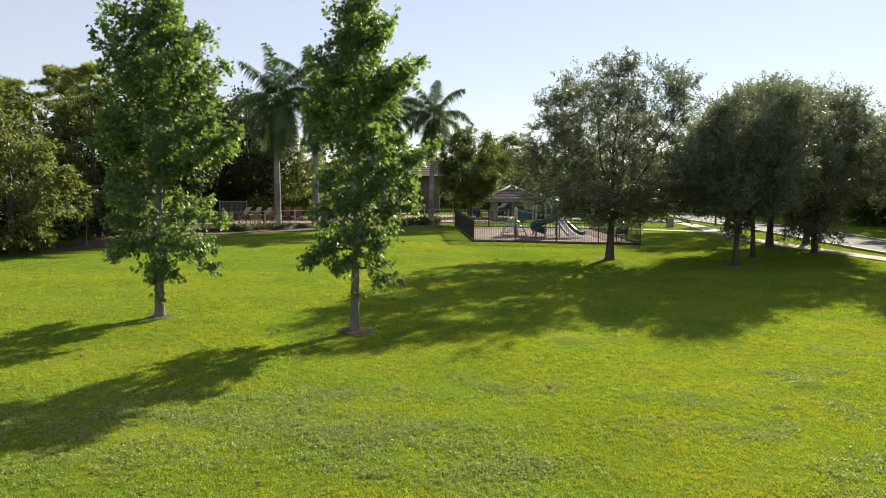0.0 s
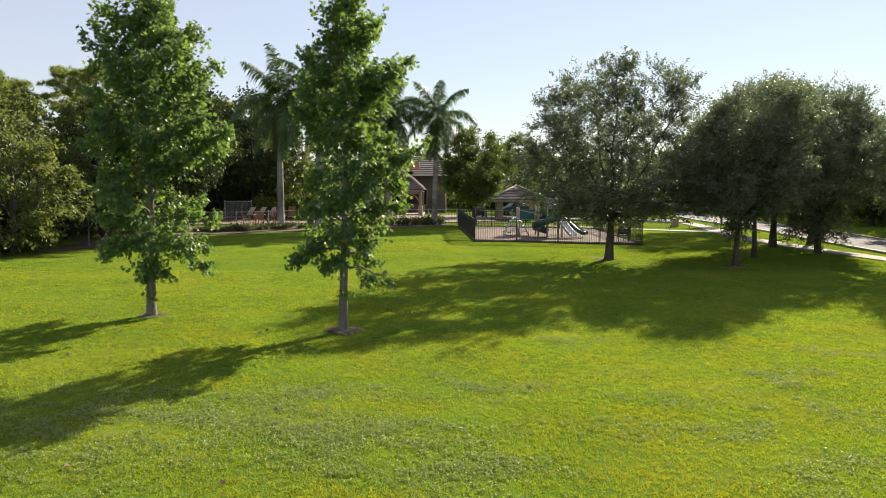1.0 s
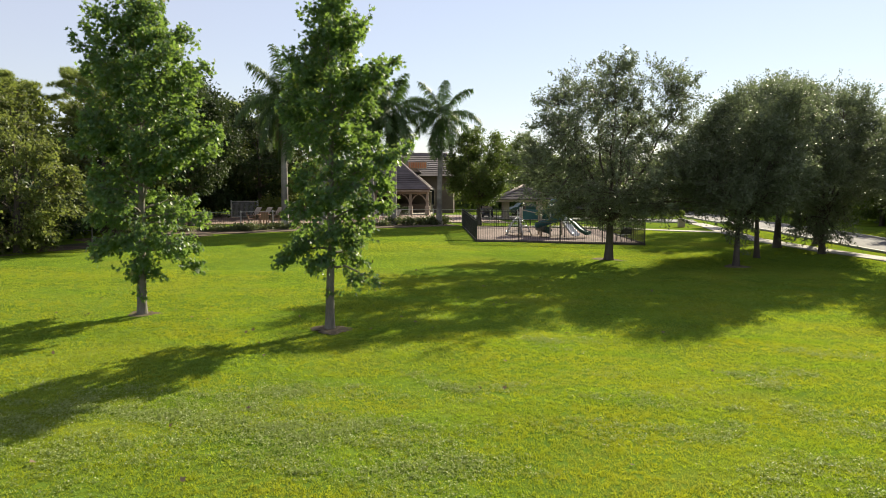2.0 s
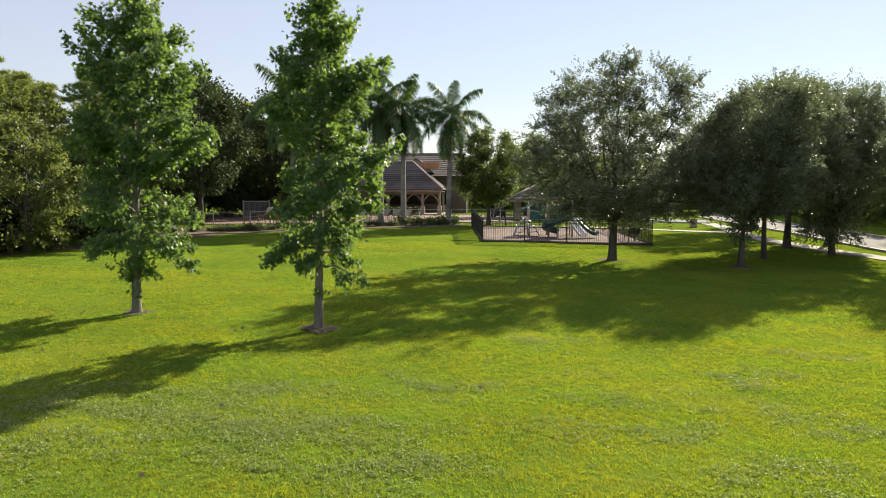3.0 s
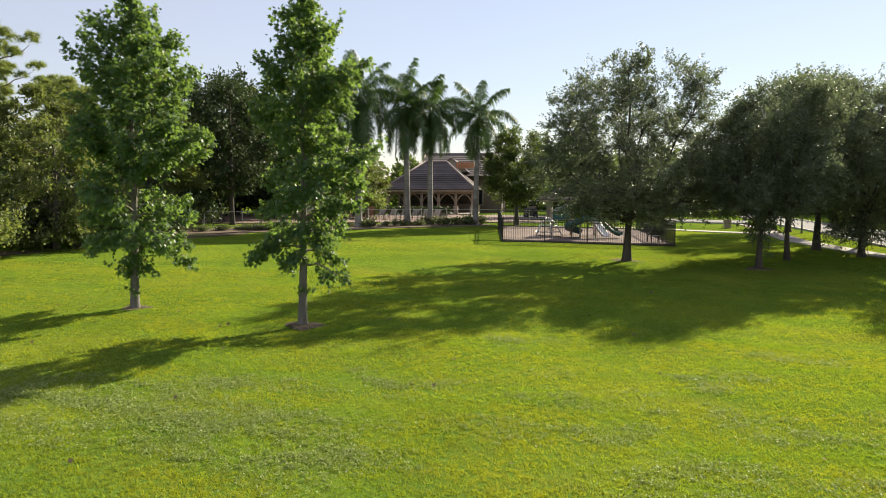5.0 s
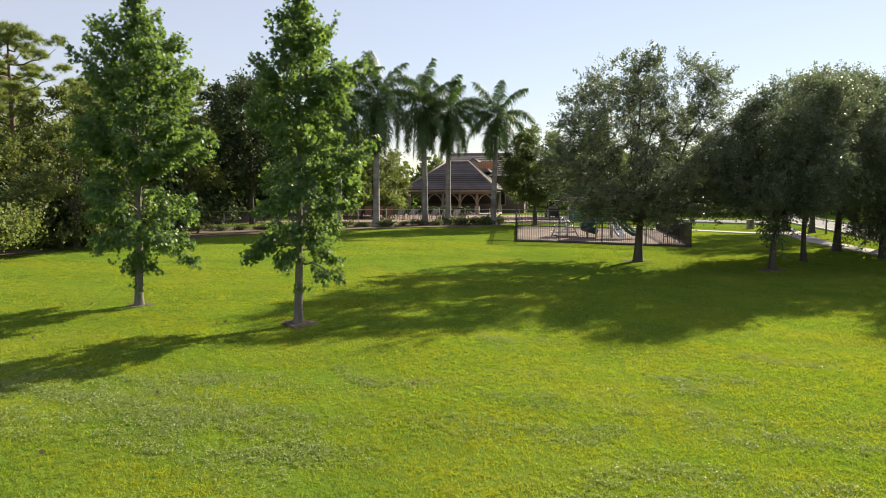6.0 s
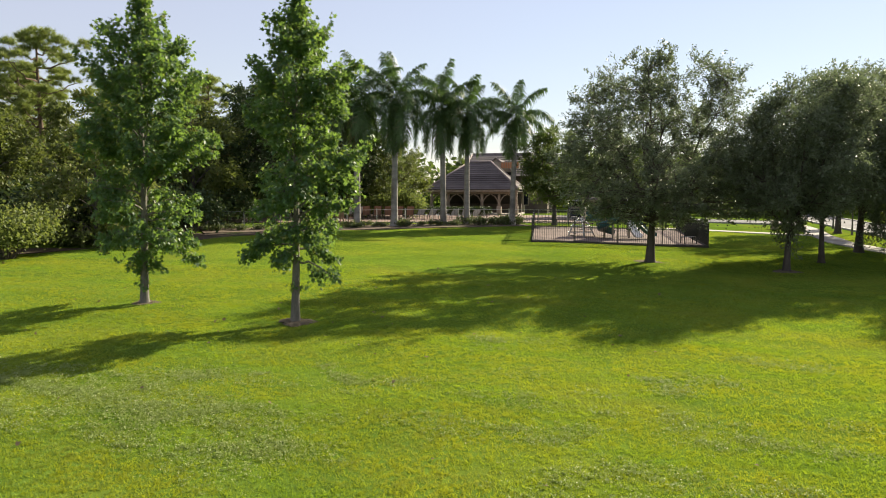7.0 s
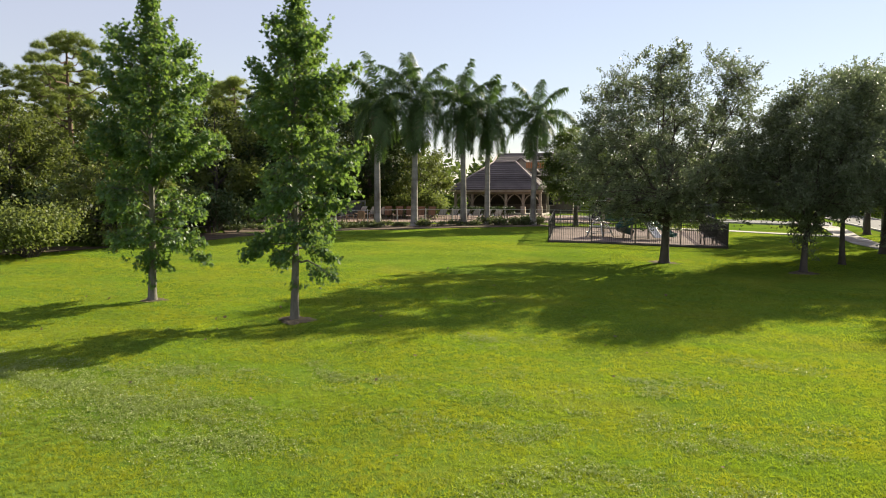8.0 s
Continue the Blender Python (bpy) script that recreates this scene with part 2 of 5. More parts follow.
class Shape:
    """Collects faces for one mesh."""

    def __init__(self):
        self.v, self.f = [], []

    def add(self, verts, faces):
        o = len(self.v)
        self.v += [tuple(p) for p in verts]
        self.f += [tuple(i + o for i in q) for q in faces]
        return self

    def box(self, lo, hi, m=None):
        p = [Vector((x, y, z)) for z in (lo[2], hi[2]) for y in (lo[1], hi[1]) for x in (lo[0], hi[0])]
        if m is not None:
            p = [m @ q for q in p]
        return self.add(p, [(0, 2, 3, 1), (4, 5, 7, 6), (0, 1, 5, 4), (2, 6, 7, 3), (0, 4, 6, 2), (1, 3, 7, 5)])

    def bevel_box(self, lo, hi, b=0.02, m=None):
        """A box with its upright and top edges cut off."""
        x0, y0, z0 = lo
        x1, y1, z1 = hi
        ring = lambda i, z: [(x0 + i + b, y0 + i, z), (x1 - i - b, y0 + i, z), (x1 - i, y0 + i + b, z), (x1 - i, y1 - i - b, z),
                             (x1 - i - b, y1 - i, z), (x0 + i + b, y1 - i, z), (x0 + i, y1 - i - b, z), (x0 + i, y0 + i + b, z)]
        p = ring(b, z0) + ring(0, z0 + b) + ring(0, z1 - b) + ring(b, z1)
        if m is not None:
            p = [m @ Vector(q) for q in p]
        f = [tuple(range(7, -1, -1)), tuple(range(24, 32))]
        for k in range(3):
            f += [(k * 8 + i, k * 8 + (i + 1) % 8, k * 8 + 8 + (i + 1) % 8, k * 8 + 8 + i) for i in range(8)]
        return self.add(p, f)

    def tube(self, pts, radii, sides=6, closed=True):
        """A tube along a line of places with a radius at each."""
        pts = [Vector(p) for p in pts]
        ring, last = [], None
        for i, p in enumerate(pts):
            d = (pts[min(i + 1, len(pts) - 1)] - pts[max(i - 1, 0)]).normalized()
            if last is None:
                a = d.orthogonal().normalized()
            else:
                a = (last - d * last.dot(d)).normalized()
            last = a
            b = d.cross(a)
            ring += [p + (a * math.cos(2 * math.pi * k / sides) + b * math.sin(2 * math.pi * k / sides)) * radii[i] for k in range(sides)]
        f = [(i * sides + k, i * sides + (k + 1) % sides, (i + 1) * sides + (k + 1) % sides, (i + 1) * sides + k)
             for i in range(len(pts) - 1) for k in range(sides)]
        if closed:
            f += [tuple(range(sides - 1, -1, -1)), tuple(range((len(pts) - 1) * sides, len(pts) * sides))]
        return self.add(ring, f)

    def mesh(self, name, material, smooth=False):
        me = bpy.data.meshes.new(name)
        me.from_pydata(self.v, [], self.f)
        if smooth:
            me.polygons.foreach_set("use_smooth", [True] * len(me.polygons))
        me.materials.append(material)
        me.update()
        return me


def part(name, shape, material, parent=None, label="", smooth=False, at=None):
    """Links a shape, or a ready mesh, as one mesh object under a thing or a part."""
    me = shape.mesh(name, material, smooth) if isinstance(shape, Shape) else shape
    ob = new(name, me)
    ob.parent = parent
    if at is not None:
        ob.matrix_basis = at
    return tagged(ob, label)


def thing(name, x, y, label, category, group="", kind="", z=None, turn=0.0):
    ob = new(name)
    ob.empty_display_size = 0.2
    ob.matrix_basis = pose(x, y, gz(x, y) if z is None else z, 0, 0, turn)
    return tagged(ob, label, category, group, kind)


# ---- leaves ----
def fan(points, fold=0.0):
    """A leaf: a base and its outline as a fan of triangles, folded along the midrib."""
    v = [(0, 0, 0)] + [(x, y, abs(x) * fold) for x, y in points]
    return np.array(v, float), np.array([(0, i, i + 1) for i in range(1, len(points))])


LOBED = fan([(0.30, 0.10), (0.58, 0.52), (0.26, 0.55), (0.0, 1.0), (-0.26, 0.55), (-0.58, 0.52), (-0.30, 0.10)], 0.25)
STAR = fan([(0.16, 0.02), (0.46, 0.10), (0.24, 0.34), (0.56, 0.66), (0.18, 0.58), (0.0, 1.0), (-0.18, 0.58), (-0.56, 0.66), (-0.24, 0.34), (-0.46, 0.10), (-0.16, 0.02)], 0.22)
OVAL = fan([(0.24, 0.45), (0.0, 1.0), (-0.24, 0.45)], 0.2)
ROUND = fan([(0.36, 0.25), (0.40, 0.65), (0.0, 1.0), (-0.40, 0.65), (-0.36, 0.25)], 0.15)
_v, _t = [], []
for _k in range(13):
    _a, _e = 2 * math.pi * _k / 13 * 2.4, 0.25 + 0.9 * (_k % 5) / 5
    _d = np.array((math.cos(_a) * math.cos(_e), math.sin(_a) * math.cos(_e), math.sin(_e)))
    _s = np.cross(_d, (0.3, 0.2, 1.0))
    _s /= np.linalg.norm(_s)
    _v += [-_s * 0.035, _s * 0.035, _d]
    _t.append((3 * _k, 3 * _k + 1, 3 * _k + 2))
TUFT = (np.array(_v)[:, (0, 2, 1)] * (1, 1, 1), np.array(_t))


def leaf_mesh(name, template, places, size, rng, material, droop=0.35, out=None, flat=0.5, spread=0.3):
    """Many leaves in one mesh. droop: how far the tips hang; flat: how far the blades face up; out: where they point away from."""
    tv, tf = template
    n = len(places)
    away = rng.normal(size=(n, 3))
    away /= np.linalg.norm(away, axis=1)[:, None]
    if out is not None:
        o = places - out
        o[:, 2] *= 0.3
        o /= np.linalg.norm(o, axis=1)[:, None] + 1e-6
        away = away * 0.8 + o * 0.7
    tip = away.copy()
    tip[:, 2] -= droop
    tip /= np.linalg.norm(tip, axis=1)[:, None]
    up = rng.normal(size=(n, 3)) * (1 - flat) + np.array((0, 0, 1.0)) * flat
    side = np.cross(tip, up)
    side /= np.linalg.norm(side, axis=1)[:, None] + 1e-6
    nor = np.cross(side, tip)
    s = size * (1 + spread * rng.uniform(-1, 1, n))
    v = places[:, None, :] + s[:, None, None] * (side[:, None, :] * tv[None, :, 0, None] + tip[:, None, :] * tv[None, :, 1, None] + nor[:, None, :] * tv[None, :, 2, None])
    f = tf[None] + (np.arange(n) * len(tv))[:, None, None]
    return mesh_of(name, v.reshape(-1, 3), f.reshape(-1, 3), material)


def arc(a, b, sag, n=5, rng=None, jitter=0.0):
    """A bent line from a to b; sag lifts or drops its middle."""
    a, b = np.asarray(a, float), np.asarray(b, float)
    s = np.linspace(0, 1, n)[:, None]
    p = a + (b - a) * s
    p[:, 2] += sag * 4 * (s * (1 - s))[:, 0]
    if rng is not None and jitter:
        j = rng.normal(size=p.shape) * jitter
        j[0] = j[-1] = 0
        p += j
    return p


def tree(name, label, x, y, height, profile, trunk_r, fork, clusters, leaves, leaf, size, leaf_mat, bark, seed, limbs=8, sigma=0.38,
         lean=(0.0, 0.0), droop=0.35, flat=0.5, shell=0.5, group="", rough_edge=0.3, squash=0.8, leader=0.92, z=None, category="tree", shoots=7, hang=0.15, fuzz=0.16, fine=True, even=False):
    """A tree: a tapered trunk with a root flare, limbs, twigs, and a crown of leaf clumps inside an uneven envelope.
    profile: (share of the height, radius) from the lowest leaves to the top; fork: height at which the limbs begin."""
    rng = np.random.default_rng(seed)
    root = thing(name, x, y, label, category, group, z=z)
    hs, rs = np.array([p[0] for p in profile]) * height, np.array([p[1] for p in profile])
    axis = lambda h: np.array((lean[0] * (h / height) ** 3 + 0.03 * math.sin(h * 0.9 + seed), lean[1] * (h / height) ** 3 + 0.05 * math.cos(h * 1.1 + seed), h))
    # clump centres
    hh = np.linspace(hs[0], hs[-1], 60)
    wt = np.maximum(np.interp(hh, hs, rs), 0.15) ** 1.6
    ch = rng.choice(hh, clusters, p=wt / wt.sum()) + rng.uniform(-0.1, 0.1, clusters)
    ca = rng.uniform(0, 2 * math.pi, clusters)
    rad_u = rng.uniform(0, 1, clusters)
    if even:
        # clumps spread evenly through the envelope
        k = np.arange(clusters)
        ch = np.interp((k + rng.uniform(0, 1, clusters)) / clusters, np.cumsum(wt) / wt.sum(), hh)
        ca = 2.39996 * k + rng.uniform(-0.5, 0.5, clusters)
        rad_u = (0.754877 * k + rng.uniform(0, 0.1, clusters)) % 1.0
    lob = 1 + rough_edge * (np.sin(ca * 3 + seed + ch * 1.3) * 0.5 + np.sin(ca * 5 - ch * 2.1 + seed * 2) * 0.5)
    cr = np.interp(ch, hs, rs) * lob * (shell + (1 - shell) * np.sqrt(rad_u)) * rng.uniform(0.82, 1.05, clusters)
    centres = np.array([axis(h) for h in ch])
    centres[:, 0] += np.cos(ca) * cr
    centres[:, 1] += np.sin(ca) * cr
    # trunk
    top = leader * height if leader else fork + 0.35 * (height - fork)
    hts = np.concatenate(([-0.15, 0.0, 0.12, 0.35], np.linspace(0.8, top, 9)))
    rad = [trunk_r * (1.4 if h < 0.05 else 1.15 if h < 0.2 else 1.03 if h < 0.5 else max(0.10, 1 - 0.9 * (h / top) ** 1.1)) for h in hts]
    part("trunk", Shape().tube([axis(h) for h in hts], rad, 10), bark, root, smooth=True)
    nodes = [axis(h) for h in np.linspace(fork, top, 10)]
    node_r = [max(0.02, trunk_r * (1 - 0.85 * h / top)) for h in np.linspace(fork, top, 10)]
    # limbs
    for k in range(limbs):
        h1 = hs[0] + (hs[-1] - hs[0]) * (0.18 + 0.68 * (k + 0.5) / limbs)
        a = 2.4 * k + seed + rng.uniform(-0.3, 0.3)
        reach = np.interp(h1, hs, rs) * rng.uniform(0.6, 0.85)
        h0 = max(fork, min(top, h1 - reach * rng.uniform(0.5, 0.9)))
        if not leader:
            h0 = fork + rng.uniform(0, 0.5)
        end = axis(h1) + np.array((math.cos(a) * reach, math.sin(a) * reach, 0))
        line = arc(axis(h0), end, 0.06 * height * (0.6 if leader else -0.4), 7, rng, 0.07)
        r0 = trunk_r * (0.42 if not leader else 0.30) * rng.uniform(0.75, 1.0)
        rr = np.linspace(r0, max(0.012, r0 * 0.2), 7)
        part("limb", Shape().tube(line, rr, 6), bark, root, smooth=True)
        nodes += list(line[2:])
        node_r += list(rr[2:])
    nodes, node_r = np.array(nodes), np.array(node_r)
    # twigs, each with side shoots that carry the leaves
    tw = Shape()
    leaf_at = []
    per = rng.multinomial(leaves, rng.dirichlet(np.full(clusters, 5.0)))
    for c, count in zip(centres, per):
        d = np.linalg.norm(nodes - c, axis=1) + np.where(nodes[:, 2] > c[2] + 0.2, 1.5, 0)
        i = int(np.argmin(d))
        line = arc(nodes[i], c, rng.uniform(-0.1, 0.25), 5, rng, 0.05)
        tw.tube(line, np.linspace(min(0.05, node_r[i] * 0.7), 0.007, 5), 4, False)
        away = c - axis(min(top, c[2]))
        away = away / (np.linalg.norm(away) + 1e-6)
        for cnt in rng.multinomial(count, [1.0 / shoots] * shoots):
            q = rng.uniform(0.35, 1.0) * 4
            a0 = line[int(min(q, 3))] + (line[int(min(q, 3)) + 1] - line[int(min(q, 3))]) * (q - int(min(q, 3)))
            way = rng.normal(size=3) * 0.75 + away * 0.6 + np.array((0, 0, 0.2))
            way /= np.linalg.norm(way)
            a1 = a0 + way * sigma * rng.uniform(0.7, 1.9) * (1, 1, squash)
            a1[2] -= hang * sigma
            if fine:
                tw.tube((a0, a1), (0.006, 0.003), 3, False)
            u = rng.uniform(0.05, 1.05, cnt)[:, None]
            leaf_at.append(a0 + (a1 - a0) * u + rng.normal(size=(cnt, 3)) * sigma * fuzz)
    tagged(part("branchwork", tw, bark, root), kind="stuff")
    pts = np.concatenate(leaf_at)
    pts = pts[pts[:, 2] > hs[0] - 0.4]
    part("crown", leaf_mesh("crown", leaf, pts, size, rng, leaf_mat, droop, np.array((0, 0, height * 0.5)), flat), leaf_mat, root)
    return root


# ---- ground ----
def sheet(name, material, xs, ys, lift, label, category, zfun=rise, kind="structure"):
    gx, gy = np.meshgrid(xs, ys)
    gzv = zfun(gx, gy) + lift
    nx, ny = len(xs), len(ys)
    i = np.arange(nx * ny).reshape(ny, nx)
    quads = np.stack([i[:-1, :-1], i[:-1, 1:], i[1:, 1:], i[1:, :-1]], -1).reshape(-1, 4)
    ob = new(name, mesh_of(name, np.stack([gx, gy, gzv], -1).reshape(-1, 3), quads, material))
    return tagged(ob, label, category, kind=kind)


def far_grid(lo, hi, step, reach):
    inner = np.arange(lo, hi + 0.01, step)
    out = step * 1.35 ** np.arange(1, 30)
    out = np.cumsum(out)
    out = out[out < reach]
    return np.concatenate((lo - out[::-1], inner, hi + out))


def lawn_height(x, y):
    near = np.exp(-((x - 2) ** 2 + (y - 22) ** 2) / 1500.0)
    return rise(x, y) + 0.02 * near * (np.sin(x * 0.9 + 0.4 * y) + np.sin(y * 1.3 - 0.5 * x))


ground = sheet("ground", M_LAWN, far_grid(-40, 40, 0.8, 1500), far_grid(-6, 90, 0.8, 1800), 0.0,
               "sunlit mown green lawn on gently rising ground", "lawn", lawn_height)


def strip(name, material, line, widths, lift, label, category, thick=0.0, sub=2.0, kind="structure"):
    """A paved strip that follows the ground along a line of the plan."""
    pts = []
    for (x0, y0), (x1, y1) in zip(line[:-1], line[1:]):
        n = max(1, int(math.hypot(x1 - x0, y1 - y0) / sub))
        pts += [(x0 + (x1 - x0) * k / n, y0 + (y1 - y0) * k / n) for k in range(n)]
    pts.append(line[-1])
    s = Shape()
    rows = []
    for i, p in enumerate(pts):
        q0, q1 = pts[max(0, i - 1)], pts[min(len(pts) - 1, i + 1)]
        d = Vector((q1[0] - q0[0], q1[1] - q0[1])).normalized()
        nrm = Vector((-d.y, d.x))
        row = []
        for k in range(5):
            w = -widths[0] + (widths[0] + widths[1]) * k / 4
            x, y = p[0] + nrm.x * w, p[1] + nrm.y * w
            row.append((x, y, gz(x, y) + lift))
        lo = [(row[0][0], row[0][1], row[0][2] - 0.25), (row[4][0], row[4][1], row[4][2] - 0.25)]
        rows.append([lo[0], *row, lo[1]])
    v = [p for r in rows for p in r]
    f = [(i * 7 + k, i * 7 + k + 1, (i + 1) * 7 + k + 1, (i + 1) * 7 + k) for i in range(len(rows) - 1) for k in range(6)]
    n = len(rows)
    f += [tuple(range(6, -1, -1)), tuple(range((n - 1) * 7, n * 7))]
    s.add(v, f)
    ob = new(name, s.mesh(name, material))
    return tagged(ob, label, category, kind=kind)


# the street at the side, its kerb, the pavement and the paths
ROAD = [(30.0, -40.0), (27.5, 10.0), (26.6, 30.0), (26.2, 45.0), (26.6, 58.0), (28.0, 75.0), (31.0, 100.0), (37.0, 140.0)]
strip("road", M_ASPHALT, ROAD, (2.5, 2.0), 0.03, "sun-bleached grey asphalt street", "street")
strip("kerb", M_KERB, [(x - 2.12, y) for x, y in ROAD], (0.09, 0.09), 0.13, "pale concrete kerb along the street", "kerb")
strip("kerb", M_KERB, [(x + 2.62, y) for x, y in ROAD], (0.09, 0.09), 0.13, "pale concrete kerb along the street", "kerb")
WALKWAY = [(26.5, 22.0), (24.0, 32.0), (22.55, 36.8), (21.3, 41.2), (20.1, 48.0), (20.5, 54.0), (21.9, 62.0), (22.8, 69.0)]
pavement = strip("pavement", M_KERB, WALKWAY, (0.74, 0.74), 0.02, "pale concrete pavement of jointed slabs curving beside the lawn", "pavement")


def slabs(parent, line, half, length, lift, material):
    """Concrete slabs with open joints along a line of the plan."""
    run = [Vector((*p, 0)) for p in line]
    k = 0
    for a, b in zip(run[:-1], run[1:]):
        n = max(1, round((b - a).length / length))
        side = (b - a).normalized().cross(Vector((0, 0, 1))) * half
        for i in range(n):
            p, q = a.lerp(b, (i + 0.008) / n), a.lerp(b, (i + 0.992) / n)
            quad = [p - side, p + side, q + side, q - side]
            z = [gz(v.x, v.y) + lift for v in quad]
            sh = Shape().add([(v.x, v.y, h - 0.1) for v, h in zip(quad, z)] + [(v.x, v.y, h) for v, h in zip(quad, z)],
                             [(3, 2, 1, 0), (4, 5, 6, 7), (0, 1, 5, 4), (1, 2, 6, 5), (2, 3, 7, 6), (3, 0, 4, 7)])
            part("slab", sh, material, parent)


slabs(pavement, WALKWAY, 0.75, 1.5, 0.045, M_CONCRETE)
strip("footpath", M_CONCRETE, [(20.0, 53.6), (16.5, 54.6), (13.2, 56.0), (8.0, 57.3)], (0.6, 0.6), 0.04, "narrow concrete path across the grass", "path")
strip("driveway", M_ASPHALT, [(24.2, 73.0), (16.0, 75.0), (8.0, 75.5), (-1.0, 75.0)], (5.0, 4.5), 0.035, "pale grey parking drive", "driveway")
strip("kerb", M_KERB, [(22.8, 68.2), (15.5, 70.0), (8.0, 70.8), (1.0, 70.3)], (0.1, 0.1), 0.14, "pale concrete kerb of the parking drive", "kerb")

# woodland floor and planting beds
WOOD_EDGE = [(-30.0, 16.0), (-24.5, 23.5), (-21.8, 27.4), (-19.6, 30.9), (-17.0, 36.8), (-15.7, 40.5), (-14.0, 44.3)]
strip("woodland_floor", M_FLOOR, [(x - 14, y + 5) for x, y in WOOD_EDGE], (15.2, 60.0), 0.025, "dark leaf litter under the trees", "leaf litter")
PLANT_EDGE = [(-18.6, 40.8), (-14.6, 43.6), (-12.3, 44.9), (-10.0, 47.2), (-6.0, 50.6), (-1.2, 53.9), (0.6, 55.2)]
strip("planting_bed", M_MULCH, [(x - 0.7, y + 1.2) for x, y in PLANT_EDGE], (1.4, 2.2), 0.05, "brown mulch bed under the palms", "planting bed")
strip("pool_deck", M_PAVER, [(-30.0, 53.0), (-20.0, 56.0), (-12.0, 60.0), (-4.0, 64.0), (4.0, 66.0)], (5.2, 12.0), 0.06, "pinkish paved pool terrace", "terrace")

# mulch rings round the lawn trees
TREES = {"a": (-2.19, 17.86), "b": (-7.58, 19.14)}


def mulch_ring(x, y, r, seed):
    rng = np.random.default_rng(seed)
    s = Shape()
    v = [(0, 0, 0.03)]
    for k, (q, h) in enumerate(((0.5, 0.022), (0.85, 0.012), (1.08, -0.02))):
        for i in range(28):
            a = 2 * math.pi * i / 28
            rr = r * q * (1 + 0.14 * math.sin(3 * a + seed) + rng.uniform(-0.16, 0.16))
            px, py = math.cos(a) * rr, math.sin(a) * rr
            v.append((px, py, gz(x + px, y + py) - gz(x, y) + h + rng.uniform(-0.012, 0.012)))
    f = [(0, 1 + i, 1 + (i + 1) % 28) for i in range(28)]
    for k in range(2):
        f += [(1 + k * 28 + i, 29 + k * 28 + i, 29 + k * 28 + (i + 1) % 28, 1 + k * 28 + (i + 1) % 28) for i in range(28)]
    s.add(v, f)
    ob = new("mulch_ring", s.mesh("mulch_ring", M_BED))
    ob.matrix_basis = pose(x, y, gz(x, y))
    tagged(ob, "ring of worn brown mulch round a tree trunk", "mulch", "mulch rings", "structure")


for i, (x, y, r) in enumerate(((-2.19, 17.86, 0.45), (-7.58, 19.14, 0.48), (7.98, 34.2, 0.95), (13.5, 32.95, 0.55))):
    mulch_ring(x, y, r, i)


